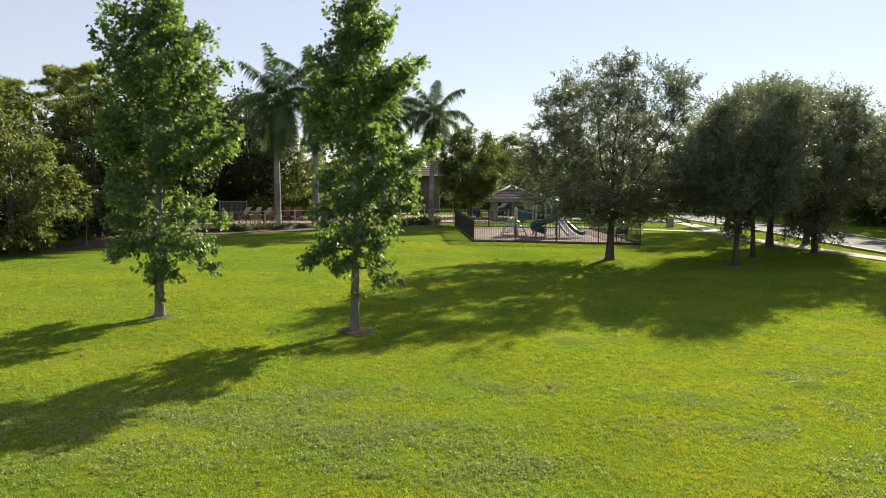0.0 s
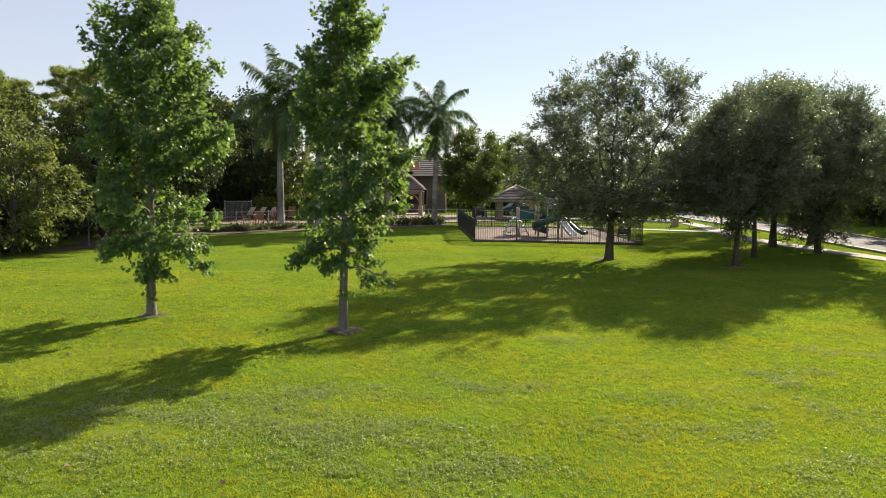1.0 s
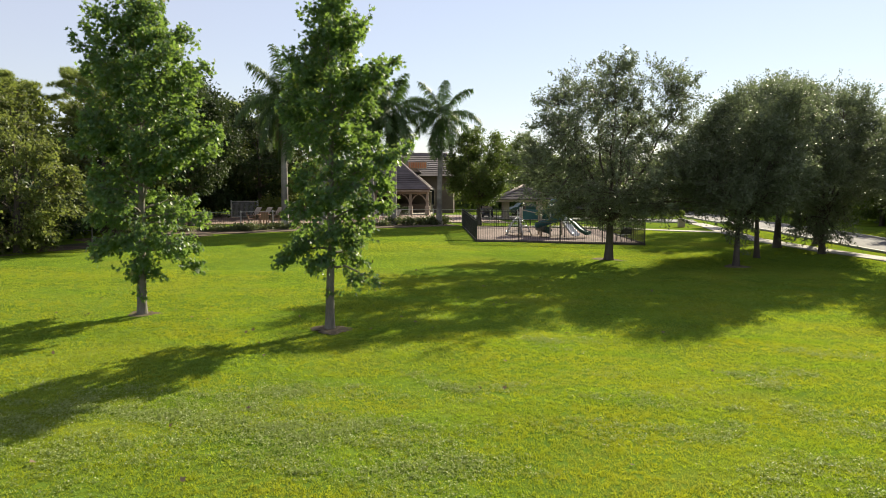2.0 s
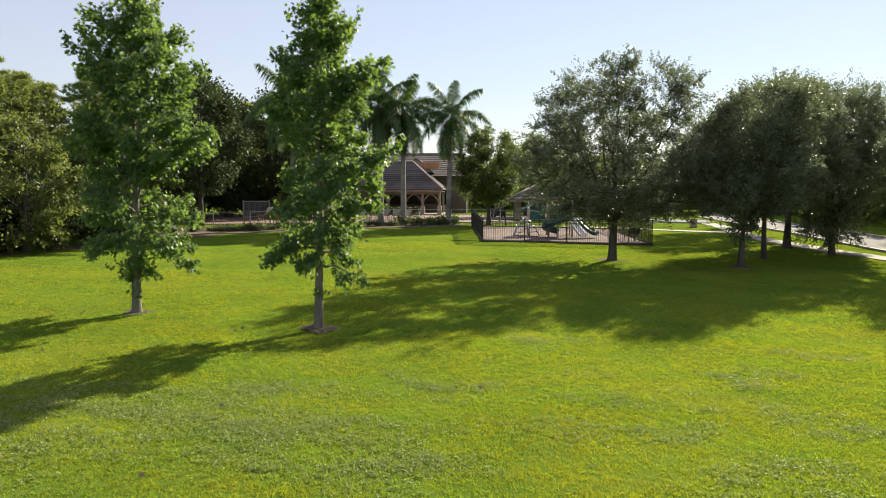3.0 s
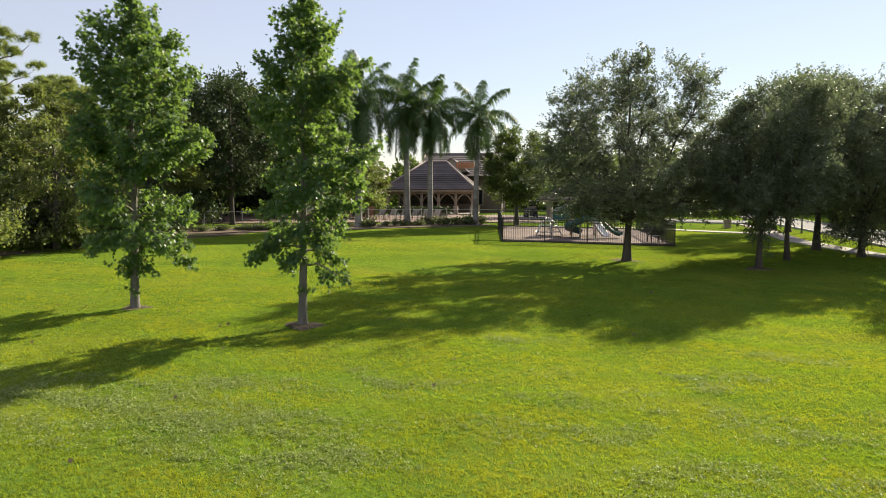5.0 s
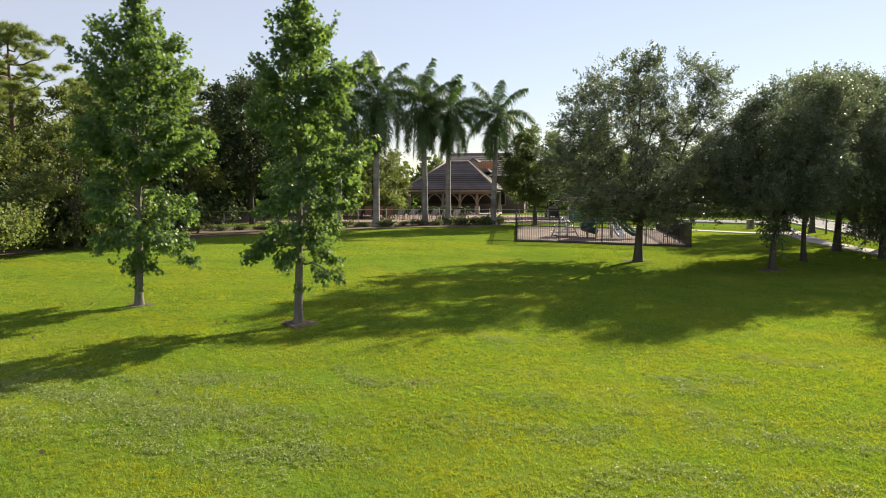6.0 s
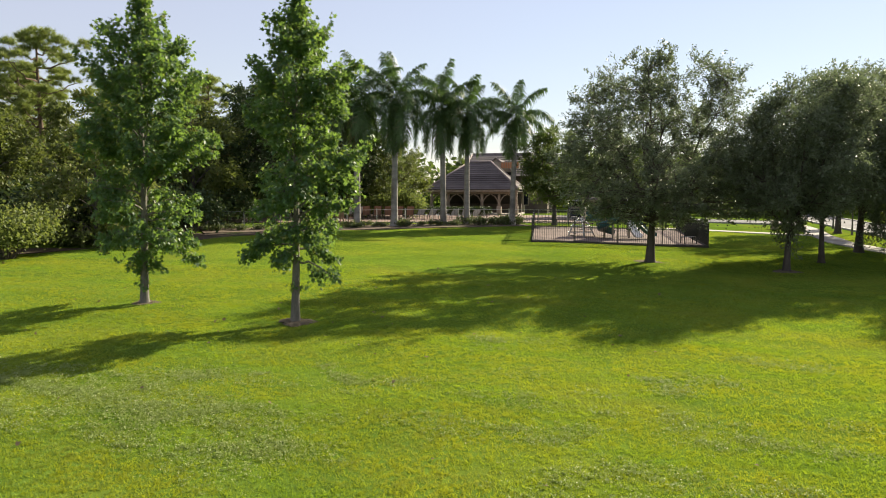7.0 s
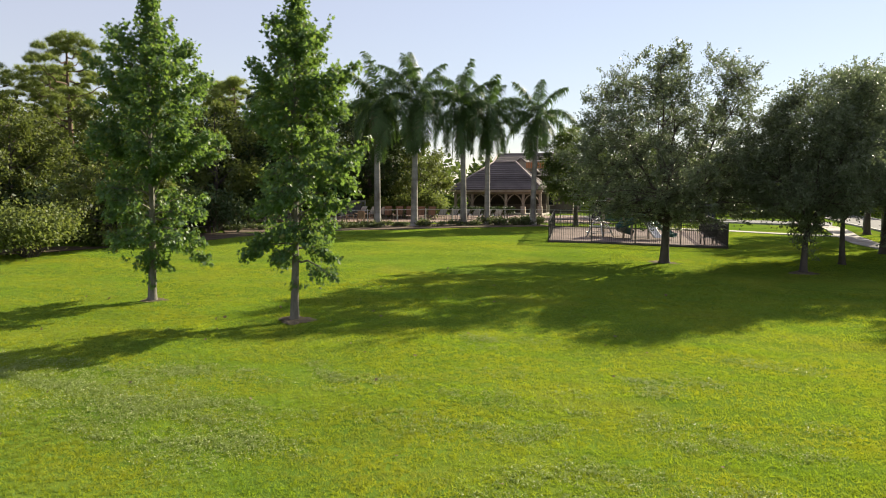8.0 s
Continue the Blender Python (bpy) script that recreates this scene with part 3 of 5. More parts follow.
# ---- the two young lawn trees ----
def sycamore(x, y, height, outline, trunk_r, first, limbs, leaves, size, seed, label, lean=0.0, low_shoots=0):
    """A young tree with one leader: whorled limbs, level below and steep above, each with side shoots that carry sprays of leaves.
    outline: height, half width of the crown and how far it sits to one side."""
    rng = np.random.default_rng(seed)
    root = thing("sycamore_tree", x, y, label, "tree", "lawn trees")
    hs, rs, off = (np.array(c, float) for c in zip(*outline))
    axis = lambda h: np.array((lean * (h / height) ** 2 + 0.03 * math.sin(h * 0.9 + seed), 0.04 * math.cos(h * 1.1 + seed), h))
    top = height * 0.985
    hts = np.concatenate(([-0.15, 0.0, 0.10, 0.3], np.linspace(0.8, top, 12)))
    rad = [trunk_r * (1.32 if h < 0.05 else 1.14 if h < 0.15 else 1.03 if h < 0.5 else max(0.06, 1 - 0.95 * h / top)) for h in hts]
    part("trunk", Shape().tube([axis(h) for h in hts], rad, 12), M_BARK, root, smooth=True)
    shoots = []
    tw = Shape()
    for k in range(limbs):
        q = (k + rng.uniform(0.1, 0.9)) / limbs
        h0 = first + (top - first) * q ** 0.92
        a = 2.399 * k + rng.uniform(-0.35, 0.35)
        steep = (0.28 + 0.72 * q if q > 0.16 else -0.45 + 4.4 * q) + rng.uniform(-0.3, 0.3)
        r = 1.0
        for _ in range(3):
            h1 = min(height, h0 + r * math.tan(steep))
            r = max(0.12, float(np.interp(h1, hs, rs)) + float(np.interp(h1, hs, off)) * math.cos(a))
        r *= rng.uniform(0.62, 1.0) if k % 3 else rng.uniform(0.98, 1.16)
        end = axis(h0) + np.array((math.cos(a) * r, math.sin(a) * r, r * math.tan(steep)))
        end[2] = min(end[2], height + 0.05)
        line = arc(axis(h0), end, (0.10 - 0.06 * q) * r, 8, rng, 0.03)
        r0 = max(0.010, min(0.045, trunk_r * (1 - 0.8 * h0 / top) * 0.38)) * rng.uniform(0.8, 1.1)
        part("limb", Shape().tube(line, np.linspace(r0, 0.005, 8), 6), M_BARK, root, smooth=True)
        d = (line[-1] - line[0]) / (np.linalg.norm(line[-1] - line[0]) + 1e-6)
        side = np.cross(d, (0, 0, 1.0))
        side /= np.linalg.norm(side) + 1e-6
        n = max(4, int(r / 0.085))
        for i in range(n):
            u = 0.26 + 0.74 * (i + rng.uniform(0.2, 0.8)) / n
            j = min(6, int(u * 7))
            p = line[j] + (line[j + 1] - line[j]) * (u * 7 - j)
            w = d * rng.uniform(0.2, 0.8) + side * rng.uniform(-1.0, 1.0) + np.array((0, 0, rng.uniform(-0.85, 0.8)))
            w /= np.linalg.norm(w)
            shoots.append((p, p + w * (0.20 + 0.30 * (1.15 - u) * min(1.0, r)) * rng.uniform(0.6, 1.5)))
        shoots.append((line[-2], line[-1] + d * rng.uniform(0.05, 0.16)))
    for k in range(low_shoots):
        a, h = 2.4 * k + seed, rng.uniform(0.45, first + 0.2)
        p = axis(h)
        shoots.append((p, p + np.array((math.cos(a) * 0.26, math.sin(a) * 0.26, rng.uniform(-0.1, 0.15))) * rng.uniform(0.5, 1.1)))
    shoots.append((axis(top - 0.5), axis(height)))
    length = np.array([np.linalg.norm(q - p) + 0.05 for p, q in shoots]) * rng.uniform(0.25, 1.75, len(shoots))
    per = rng.multinomial(leaves, length / length.sum())
    at = []
    for (p, q), count in zip(shoots, per):
        tw.tube((p, (p + q) / 2 + rng.normal(size=3) * 0.01, q), (0.006, 0.004, 0.002), 3, False)
        u = rng.uniform(0.12, 1.06, count)[:, None]
        at.append(p + (q - p) * u + rng.normal(size=(count, 3)) * (0.07, 0.07, 0.065) - (0, 0, 0.03))
    tagged(part("branchwork", tw, M_BARK, root), kind="stuff")
    pts = np.concatenate(at)
    part("crown", leaf_mesh("crown", STAR, pts, size, rng, M_SYC, 0.55, np.array((0, 0, height * 0.5)), 0.5, 0.4), M_SYC, root)
    return root


sycamore(-2.19, 17.86, 8.5,
         [(1.0, 0.7, 0.2), (1.3, 1.05, 0.2), (1.9, 1.25, 0.0), (2.5, 1.15, 0.1), (3.3, 1.18, 0.4), (4.0, 1.32, 0.48), (4.8, 1.40, 0.5), (5.5, 1.42, 0.28), (6.3, 1.28, 0.2), (7.0, 0.98, 0.05),
          (7.7, 0.80, 0.05), (8.2, 0.42, 0.0), (8.5, 0.12, 0.0)],
         0.115, 1.6, 92, 21500, 0.102, 11, "young sycamore with broad lobed leaves and a grey trunk", 0.18, 5)
sycamore(-7.58, 19.14, 9.1,
         [(0.7, 0.35, 0.0), (1.05, 0.85, -0.1), (1.5, 1.45, 0.25), (2.1, 1.42, 0.32), (3.0, 1.6, 0.42), (3.8, 1.62, 0.42), (4.6, 1.85, 0.33), (5.6, 1.70, 0.15), (6.4, 1.72, 0.03), (7.2, 1.48, -0.12),
          (7.8, 1.2, -0.08), (8.4, 0.72, 0.12), (8.9, 0.28, 0.1), (9.1, 0.1, 0.1)],
         0.125, 1.45, 104, 27500, 0.104, 23, "young sycamore with broad lobed leaves and low shoots on its trunk", 0.15, 16)

# ---- live oaks ----
OAK_A = [(0.20, 2.8), (0.25, 4.1), (0.36, 4.55), (0.52, 4.55), (0.68, 4.2), (0.82, 3.5), (0.92, 2.4), (1.0, 0.7)]
tree("live_oak_tree", "live oak with a dark trunk and an airy rounded crown", 7.98, 34.2, 9.45, [(h, 1.14 * q) for h, q in OAK_A], 0.21, 1.9, 820, 100000, OVAL, 0.112, M_OAK, M_OAKBARK, 31,
     limbs=16, sigma=0.42, squash=1.1, shell=0.0, even=True, rough_edge=0.22, leader=0, droop=0.2, lean=(0.4, -0.6), group="oaks", shoots=6, fuzz=0.12)
OAK_B = [(0.285, 1.4), (0.335, 2.8), (0.44, 3.5), (0.60, 3.4), (0.78, 2.9), (0.92, 1.9), (1.0, 0.6)]
for x, y, h, r, k, prof, bend, text in (
        (13.5, 32.95, 8.35, 0.145, 37, [(0.10, 0.30), (0.15, 0.55), (0.20, 0.40), *[(h, 0.92 * q) for h, q in OAK_B]], 1.5, "dense dark live oak with leafy sprouts low on its trunk"),
        (15.85, 36.65, 9.0, 0.14, 41, [(h, 1.05 * q) for h, q in OAK_B], 1.0, "dense dark live oak beside the pavement"),
        (19.25, 42.2, 9.8, 0.22, 43, OAK_B, 0.0, "dense dark live oak beside the street"),
        (20.3, 39.2, 9.3, 0.17, 47, [(0.05, 1.3), (0.10, 1.7), (0.18, 1.5), *OAK_B], 1.0, "live oak with a low branch hanging to the grass"),
        (23.3, 34.0, 9.0, 0.19, 53, OAK_B, 0.0, "live oak at the edge of the street"),
        (23.0, 45.4, 9.5, 0.2, 57, [(h, 1.08 * q) for h, q in OAK_B], 0.0, "dense dark live oak on the verge of the street")):
    oak = tree("live_oak_tree", text, x, y, h, prof, r, 1.9, 560, 72000, OVAL, 0.112, M_OAK, M_OAKBARK, k, limbs=14, squash=1.1, sigma=0.43, rough_edge=0.32, shell=0.1, leader=0, droop=0.2,
         lean=(bend, 0), group="oaks", shoots=8, fuzz=0.12, fine=False, even=True)
for x, y, s_, r in ((22.6, 57.0, 1.1, 130),):
    copy_thing(oak, pose(x, y, gz(x, y), 0, 0, r) @ Matrix.Scale(s_, 4))
OAK_C = [(0.25, 1.5), (0.34, 2.6), (0.52, 3.15), (0.72, 2.9), (0.9, 1.8), (1.0, 0.5)]
for x, y, h, k in ((2.2, 57.6, 7.7, 59), (7.5, 79.0, 9.0, 61)):
    tree("live_oak_tree", "live oak behind the playground with a rounded crown", x, y, h, OAK_C, 0.2, 1.9, 200, 36000, OVAL, 0.17, M_WOOD, M_OAKBARK, k,
         limbs=9, even=True, sigma=0.5, shell=0.1, leader=0, droop=0.2, group="oaks", shoots=9, fuzz=0.2)


# ---- royal palms ----
def palm(x, y, heart, seed, trunk_r=0.24, lean=(0.0, 0.0), fronds=26, reach=4.0, dry=2, hang=-1.35):
    rng = np.random.default_rng(seed)
    root = thing("royal_palm", x, y, "tall royal palm with a smooth grey trunk and feathery fronds", "palm tree", "royal palms")
    h = heart - gz(x, y)
    axis = lambda q: (lean[0] * q * q, lean[1] * q * q, q * h)
    qs = [-0.02, 0.0, 0.02, 0.06, 0.15, 0.3, 0.5, 0.65, 0.8]
    rr = [1.9, 1.75, 1.4, 1.15, 1.05, 1.0, 0.92, 0.85, 0.72]
    part("trunk", Shape().tube([axis(q) for q in qs], [trunk_r * r for r in rr], 12), M_PALMBARK, root, smooth=True)
    part("crownshaft", Shape().tube([axis(q) for q in (0.795, 0.82, 0.88, 0.95, 1.0)], [trunk_r * r for r in (0.74, 0.82, 0.66, 0.5, 0.3)], 10), M_SHAFT, root,
         "smooth green crownshaft", True)
    base = np.array(axis(0.97))
    n = 30
    s = np.linspace(0, 1, n)
    for k in range(fronds + dry):
        a = 2.4 * k + 1.7 * seed + rng.uniform(-0.3, 0.3)
        lift = 1.48 + (hang - 1.48) * (k / (fronds - 1)) ** 0.85 + rng.uniform(-0.14, 0.14)
        L = reach * rng.uniform(0.85, 1.08)
        if k >= fronds:
            lift, L = -1.5 + rng.uniform(-0.05, 0.1), L * 0.75
        ang = np.maximum(lift - (1.6 + 0.4 * rng.uniform(-1, 1)) * s ** 1.35 * (0.60 if lift > 0.9 else 1.0), -1.52)
        dx, dz = np.cumsum(np.cos(ang)) * L / n, np.cumsum(np.sin(ang)) * L / n
        swing = rng.uniform(-0.25, 0.25) * s ** 2
        line = base + np.stack([np.cos(a + swing) * dx, np.sin(a + swing) * dx, dz], -1)
        fr = Shape().tube(line, np.linspace(0.04, 0.006, n), 4, False)
        side = np.array((-math.sin(a), math.cos(a), 0.0))
        for i in range(3, n - 1):
            d = line[i + 1] - line[i]
            d /= np.linalg.norm(d)
            size = 0.92 * math.sin(math.pi * min(1.0, 0.2 + 0.74 * s[i])) ** 0.7
            for sg in (-1, 1):
                for j in range(4):
                    p = line[i] + d * (j * 0.25 * L / n)
                    way = side * sg * rng.uniform(0.35, 1.0) + d * rng.uniform(0.35, 0.75) + np.array((0, 0, rng.uniform(-0.9, 0.35)))
                    way /= np.linalg.norm(way)
                    z = size * rng.uniform(0.75, 1.12)
                    w = d * 0.026
                    m = p + way * z * 0.5
                    t = p + way * z * 0.92 + np.array((0, 0, -0.42 * z))
                    fr.add([p - w, p + w, m + w, m - w, t], [(0, 1, 2, 3), (3, 2, 4)])
        if k >= fronds:
            part("dead_frond", fr, M_DEAD, root, "dry brown hanging frond")
        else:
            part("frond", fr, M_PALM, root)
    return root


palm(-11.4, 49.6, 10.3, 3, 0.225)
palm(-9.0, 50.9, 10.8, 5, 0.23, (0.2, 0), 28)
palm(-5.85, 53.3, 10.2, 7, 0.215, (-0.15, 0), 25, 3.7, 1, -1.2)
palm(-4.35, 54.9, 10.1, 9, 0.20, (0.05, 0), 23, 3.6, 1, -1.2)
palm(-0.92, 55.8, 9.7, 12, 0.205, (0.3, 0), 20, 3.5, 0, -0.95)


# ---- pines ----
def pine(x, y, height, seed, crown_from=0.5, spread=3.4, limbs=17):
    rng = np.random.default_rng(seed)
    root = thing("pine_tree", x, y, "tall slash pine with a bare reddish trunk and a ragged crown", "pine tree", "pines")
    axis = lambda h: np.array((0.25 * math.sin(h * 0.21 + seed), 0.2 * math.cos(h * 0.17 + seed), h))
    hts = np.linspace(-0.1, height * 0.96, 12)
    part("trunk", Shape().tube([axis(h) for h in hts], [0.22 * (1.06 - h / height) + 0.03 for h in hts], 8), M_PINEBARK, root, smooth=True)
    tufts = []
    for k in range(limbs):
        q = k / (limbs - 1)
        h0 = (crown_from + (0.93 - crown_from) * q) * height
        a = 2.4 * k + rng.uniform(-0.5, 0.5)
        r = spread * math.sqrt(max(0.10, 1 - (1.7 * q - 0.75) ** 2)) * rng.uniform(0.55, 1.08)
        end = axis(h0) + np.array((math.cos(a) * r, math.sin(a) * r, 0.25 * r + rng.uniform(-0.2, 0.5)))
        end[2] = min(end[2], height - 0.3)
        line = arc(axis(h0), end, -0.12 * r, 7, rng, 0.10)
        part("limb", Shape().tube(line, np.linspace(0.075, 0.014, 7), 5), M_PINEBARK, root)
        # boughs that end in round tufted clumps
        for j in (3, 4, 5, 6, 6):
            c = line[j] + rng.normal(size=3) * (0.42, 0.42, 0.2) + (0, 0, 0.28)
            ball = rng.normal(size=(46, 3))
            ball /= np.linalg.norm(ball, axis=1)[:, None]
            ball[:, 2] = np.abs(ball[:, 2]) * 0.75 - 0.15
            tufts.append(c + ball * rng.uniform(0.35, 0.62) * np.sqrt(rng.uniform(0.3, 1, 46))[:, None])
    for c in (axis(height) - (0, 0, 0.3), axis(height) + (0.6, 0.2, -0.6), axis(height) + (-0.6, -0.3, -0.5)):
        ball = rng.normal(size=(60, 3))
        tufts.append(c + ball / np.linalg.norm(ball, axis=1)[:, None] * (0.6, 0.6, 0.4))
    part("crown", leaf_mesh("crown", TUFT, np.concatenate(tufts), 0.30, rng, M_PINE, -0.6, None, 0.1), M_PINE, root)
    return root


P1 = pine(-32.4, 43.9, 13.6, 2, 0.5, 3.4, 19)
P2 = pine(-32.6, 62.2, 12.7, 6, 0.5, 3.2)
for x, y, s, r in ((-36.6, 40.0, 0.86, 40), (-38.0, 47.5, 0.9, 200), (-48.0, 60.0, 1.05, 300), (-29.5, 60.6, 0.93, 120)):
    copy_thing(P1, pose(x, y, gz(x, y), 0, 0, r) @ Matrix.Scale(s, 4))
for x, y, s, r in ((-26.0, 70.0, 1.0, 80), (-36.5, 58.5, 0.93, 250), (-23.0, 75.0, 0.9, 10), (-33.8, 55.8, 0.86, 150), (-40.0, 62.0, 1.0, 310)):
    copy_thing(P2, pose(x, y, gz(x, y), 0, 0, r) @ Matrix.Scale(s, 4))

# ---- woodland ----
BROAD = [(0.10, 2.2), (0.25, 3.5), (0.45, 4.0), (0.65, 3.7), (0.82, 2.8), (0.94, 1.6), (1.0, 0.5)]
W1 = tree("woodland_tree", "dense broadleaf tree with a bare lower trunk, coloured dark for shade", -18.3, 50.2, 10.7, [(0.24, 2.0), (0.33, 3.3), *BROAD[2:]], 0.2, 1.6, 170, 19000, OVAL, 0.25, M_DARK, M_OAKBARK, 71, limbs=9, sigma=0.6, shell=0.3, shoots=9, fine=False, group="wood")
W2 = tree("woodland_tree", "dense dark broadleaf tree at the edge of the wood", -22.0, 45.5, 8.6, BROAD, 0.2, 1.4, 150, 17000, OVAL, 0.25, M_OLIVE, M_OAKBARK, 73, limbs=9, sigma=0.6, shell=0.3, shoots=9, fine=False, group="wood")
W3 = tree("woodland_tree", "olive green broadleaf tree with leaves down to the grass", -19.4, 32.3, 6.2, [(0.03, 1.6), (0.15, 2.6), (0.35, 3.0), (0.6, 2.7), (0.8, 1.9), (0.95, 0.9), (1.0, 0.3)],
          0.16, 0.6, 200, 20000, OVAL, 0.18, M_EDGE, M_OAKBARK, 79, limbs=9, sigma=0.42, shell=0.4, group="wood")
for k, (which, x, y, s, r) in enumerate((
        (W1, -21.5, 55.0, 1.1, 60), (W1, -16.9, 62.5, 1.05, 200), (W2, -26.5, 42.0, 1.05, 120), (W1, -25.5, 52.0, 0.85, 10), (W2, -29.5, 46.5, 0.9, 300),
        (W2, -30.0, 37.5, 0.85, 90), (W2, -28.5, 34.5, 0.9, 220), (W2, -36.0, 32.0, 1.1, 20), (W2, -33.0, 27.0, 0.9, 170), (W2, -18.5, 66.0, 0.9, 40),
        (W2, -13.2, 65.5, 0.82, 260), (W1, -19.0, 71.5, 0.95, 30), (W2, -37.0, 42.0, 1.1, 140), (W1, -23.0, 62.0, 1.22, 330), (W1, -41.0, 36.0, 1.1, 250))):
    copy_thing(which, pose(x, y, gz(x, y), 0, 0, r) @ Matrix.Scale(s, 4))
for x, y, s, r in ((-26.0, 27.5, 0.95, 100), (-30.0, 22.0, 1.0, 210)):
    copy_thing(W3, pose(x, y, gz(x, y), 0, 0, r) @ Matrix.Scale(s, 4))


def shrub(name, label, x, y, r, h, leaves, leaf, size, mat, seed, group="shrubs", z=None):
    rng = np.random.default_rng(seed)
    root = thing(name, x, y, label, "shrub", group, z=z)
    n = max(10, int(26 * r))
    a, q = rng.uniform(0, 2 * math.pi, n), np.sqrt(rng.uniform(0.05, 1, n))
    c = np.stack([np.cos(a) * q * r, np.sin(a) * q * r, h * (0.25 + 0.7 * np.sqrt(np.maximum(0, 1 - 0.8 * q * q)) * rng.uniform(0.45, 1.05, n))], -1)
    st = Shape()
    for p in c:
        st.tube(arc((p[0] * 0.15, p[1] * 0.15, -0.05), p, 0.06, 4, rng, 0.03), (0.018, 0.014, 0.01, 0.005), 4, False)
    tagged(part("stems", st, M_OAKBARK, root), kind="stuff")
    pts = np.repeat(c, max(1, leaves // n), axis=0)
    pts = pts + rng.normal(size=pts.shape) * (0.2 * r + 0.08, 0.2 * r + 0.08, 0.14 * h + 0.04)
    pts[:, 2] = np.maximum(pts[:, 2], 0.03)
    part("leaves", leaf_mesh("leaves", leaf, pts, size, rng, mat, 0.1, None, 0.4), mat, root)
    return root


tree("sapling", "thin young tree at the edge of the wood", -18.0, 36.2, 3.3, [(0.45, 0.4), (0.65, 0.75), (0.85, 0.6), (1.0, 0.15)], 0.035, 1.3, 40, 1500, OVAL, 0.14, M_WOOD, M_BARK, 131,
     limbs=6, sigma=0.24)
shrub("bush", "olive green rounded bush at the edge of the wood", -19.6, 26.7, 1.9, 2.2, 9000, ROUND, 0.12, M_EDGE, 83)
shrub("bush", "olive green rounded bush at the edge of the wood", -23.4, 25.4, 2.0, 2.4, 8000, ROUND, 0.12, M_EDGE, 84)
U1 = shrub("understorey_bush", "understorey bush coloured dark for the shade of the wood", -20.5, 36.5, 1.8, 2.4, 2600, OVAL, 0.3, M_DARK, 85, "understorey")
# the last six, from (-20.5, 61.5), are added to fill a shaded gap with dark
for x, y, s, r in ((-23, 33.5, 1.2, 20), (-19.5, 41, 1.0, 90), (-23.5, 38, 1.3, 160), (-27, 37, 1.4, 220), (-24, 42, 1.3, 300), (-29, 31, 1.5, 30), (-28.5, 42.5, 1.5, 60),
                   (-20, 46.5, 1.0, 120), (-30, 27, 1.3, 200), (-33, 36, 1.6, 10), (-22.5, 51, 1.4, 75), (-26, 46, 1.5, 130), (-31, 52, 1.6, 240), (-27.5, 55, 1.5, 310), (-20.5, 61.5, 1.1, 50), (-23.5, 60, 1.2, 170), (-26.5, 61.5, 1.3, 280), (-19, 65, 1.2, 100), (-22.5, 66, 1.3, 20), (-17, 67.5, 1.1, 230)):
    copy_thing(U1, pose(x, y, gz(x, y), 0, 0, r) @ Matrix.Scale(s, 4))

for x, y, r, h, k in ((-13.4, 61.5, 1.1, 1.9, 141), (-11.2, 62.6, 1.3, 2.3, 142), (-15.6, 60.9, 1.0, 1.6, 143)):
    shrub("bush", "yellow-green bush behind the pool terrace", x, y, r, h, 3600, ROUND, 0.15, M_LIME, k, "terrace bushes")

# shrubs in the bed under the palms
S1 = shrub("low_shrub", "low green shrub in the mulch bed", -12.9, 46.4, 0.45, 0.5, 420, OVAL, 0.13, M_SHRUB, 91, "bed shrubs")
S2 = shrub("low_shrub", "low green shrub with a few reddish leaves in the mulch bed", -8.2, 50.6, 0.5, 0.45, 420, ROUND, 0.11, M_SHRUB, 92, "bed shrubs")
rng_s = np.random.default_rng(8)
for k in range(54):
    q = k / 53 * (len(PLANT_EDGE) - 1)
    i = min(int(q), len(PLANT_EDGE) - 2)
    x = PLANT_EDGE[i][0] + (PLANT_EDGE[i + 1][0] - PLANT_EDGE[i][0]) * (q - i) + rng_s.uniform(-1.6, -0.9)
    y = PLANT_EDGE[i][1] + (PLANT_EDGE[i + 1][1] - PLANT_EDGE[i][1]) * (q - i) + rng_s.uniform(0.9, 2.2)
    copy_thing((S1, S2)[k % 2], pose(x, y, gz(x, y), 0, 0, rng_s.uniform(0, 360)) @ Matrix.Scale(rng_s.uniform(0.5, 0.95) + (0.35 if k > 40 else 0.0), 4))


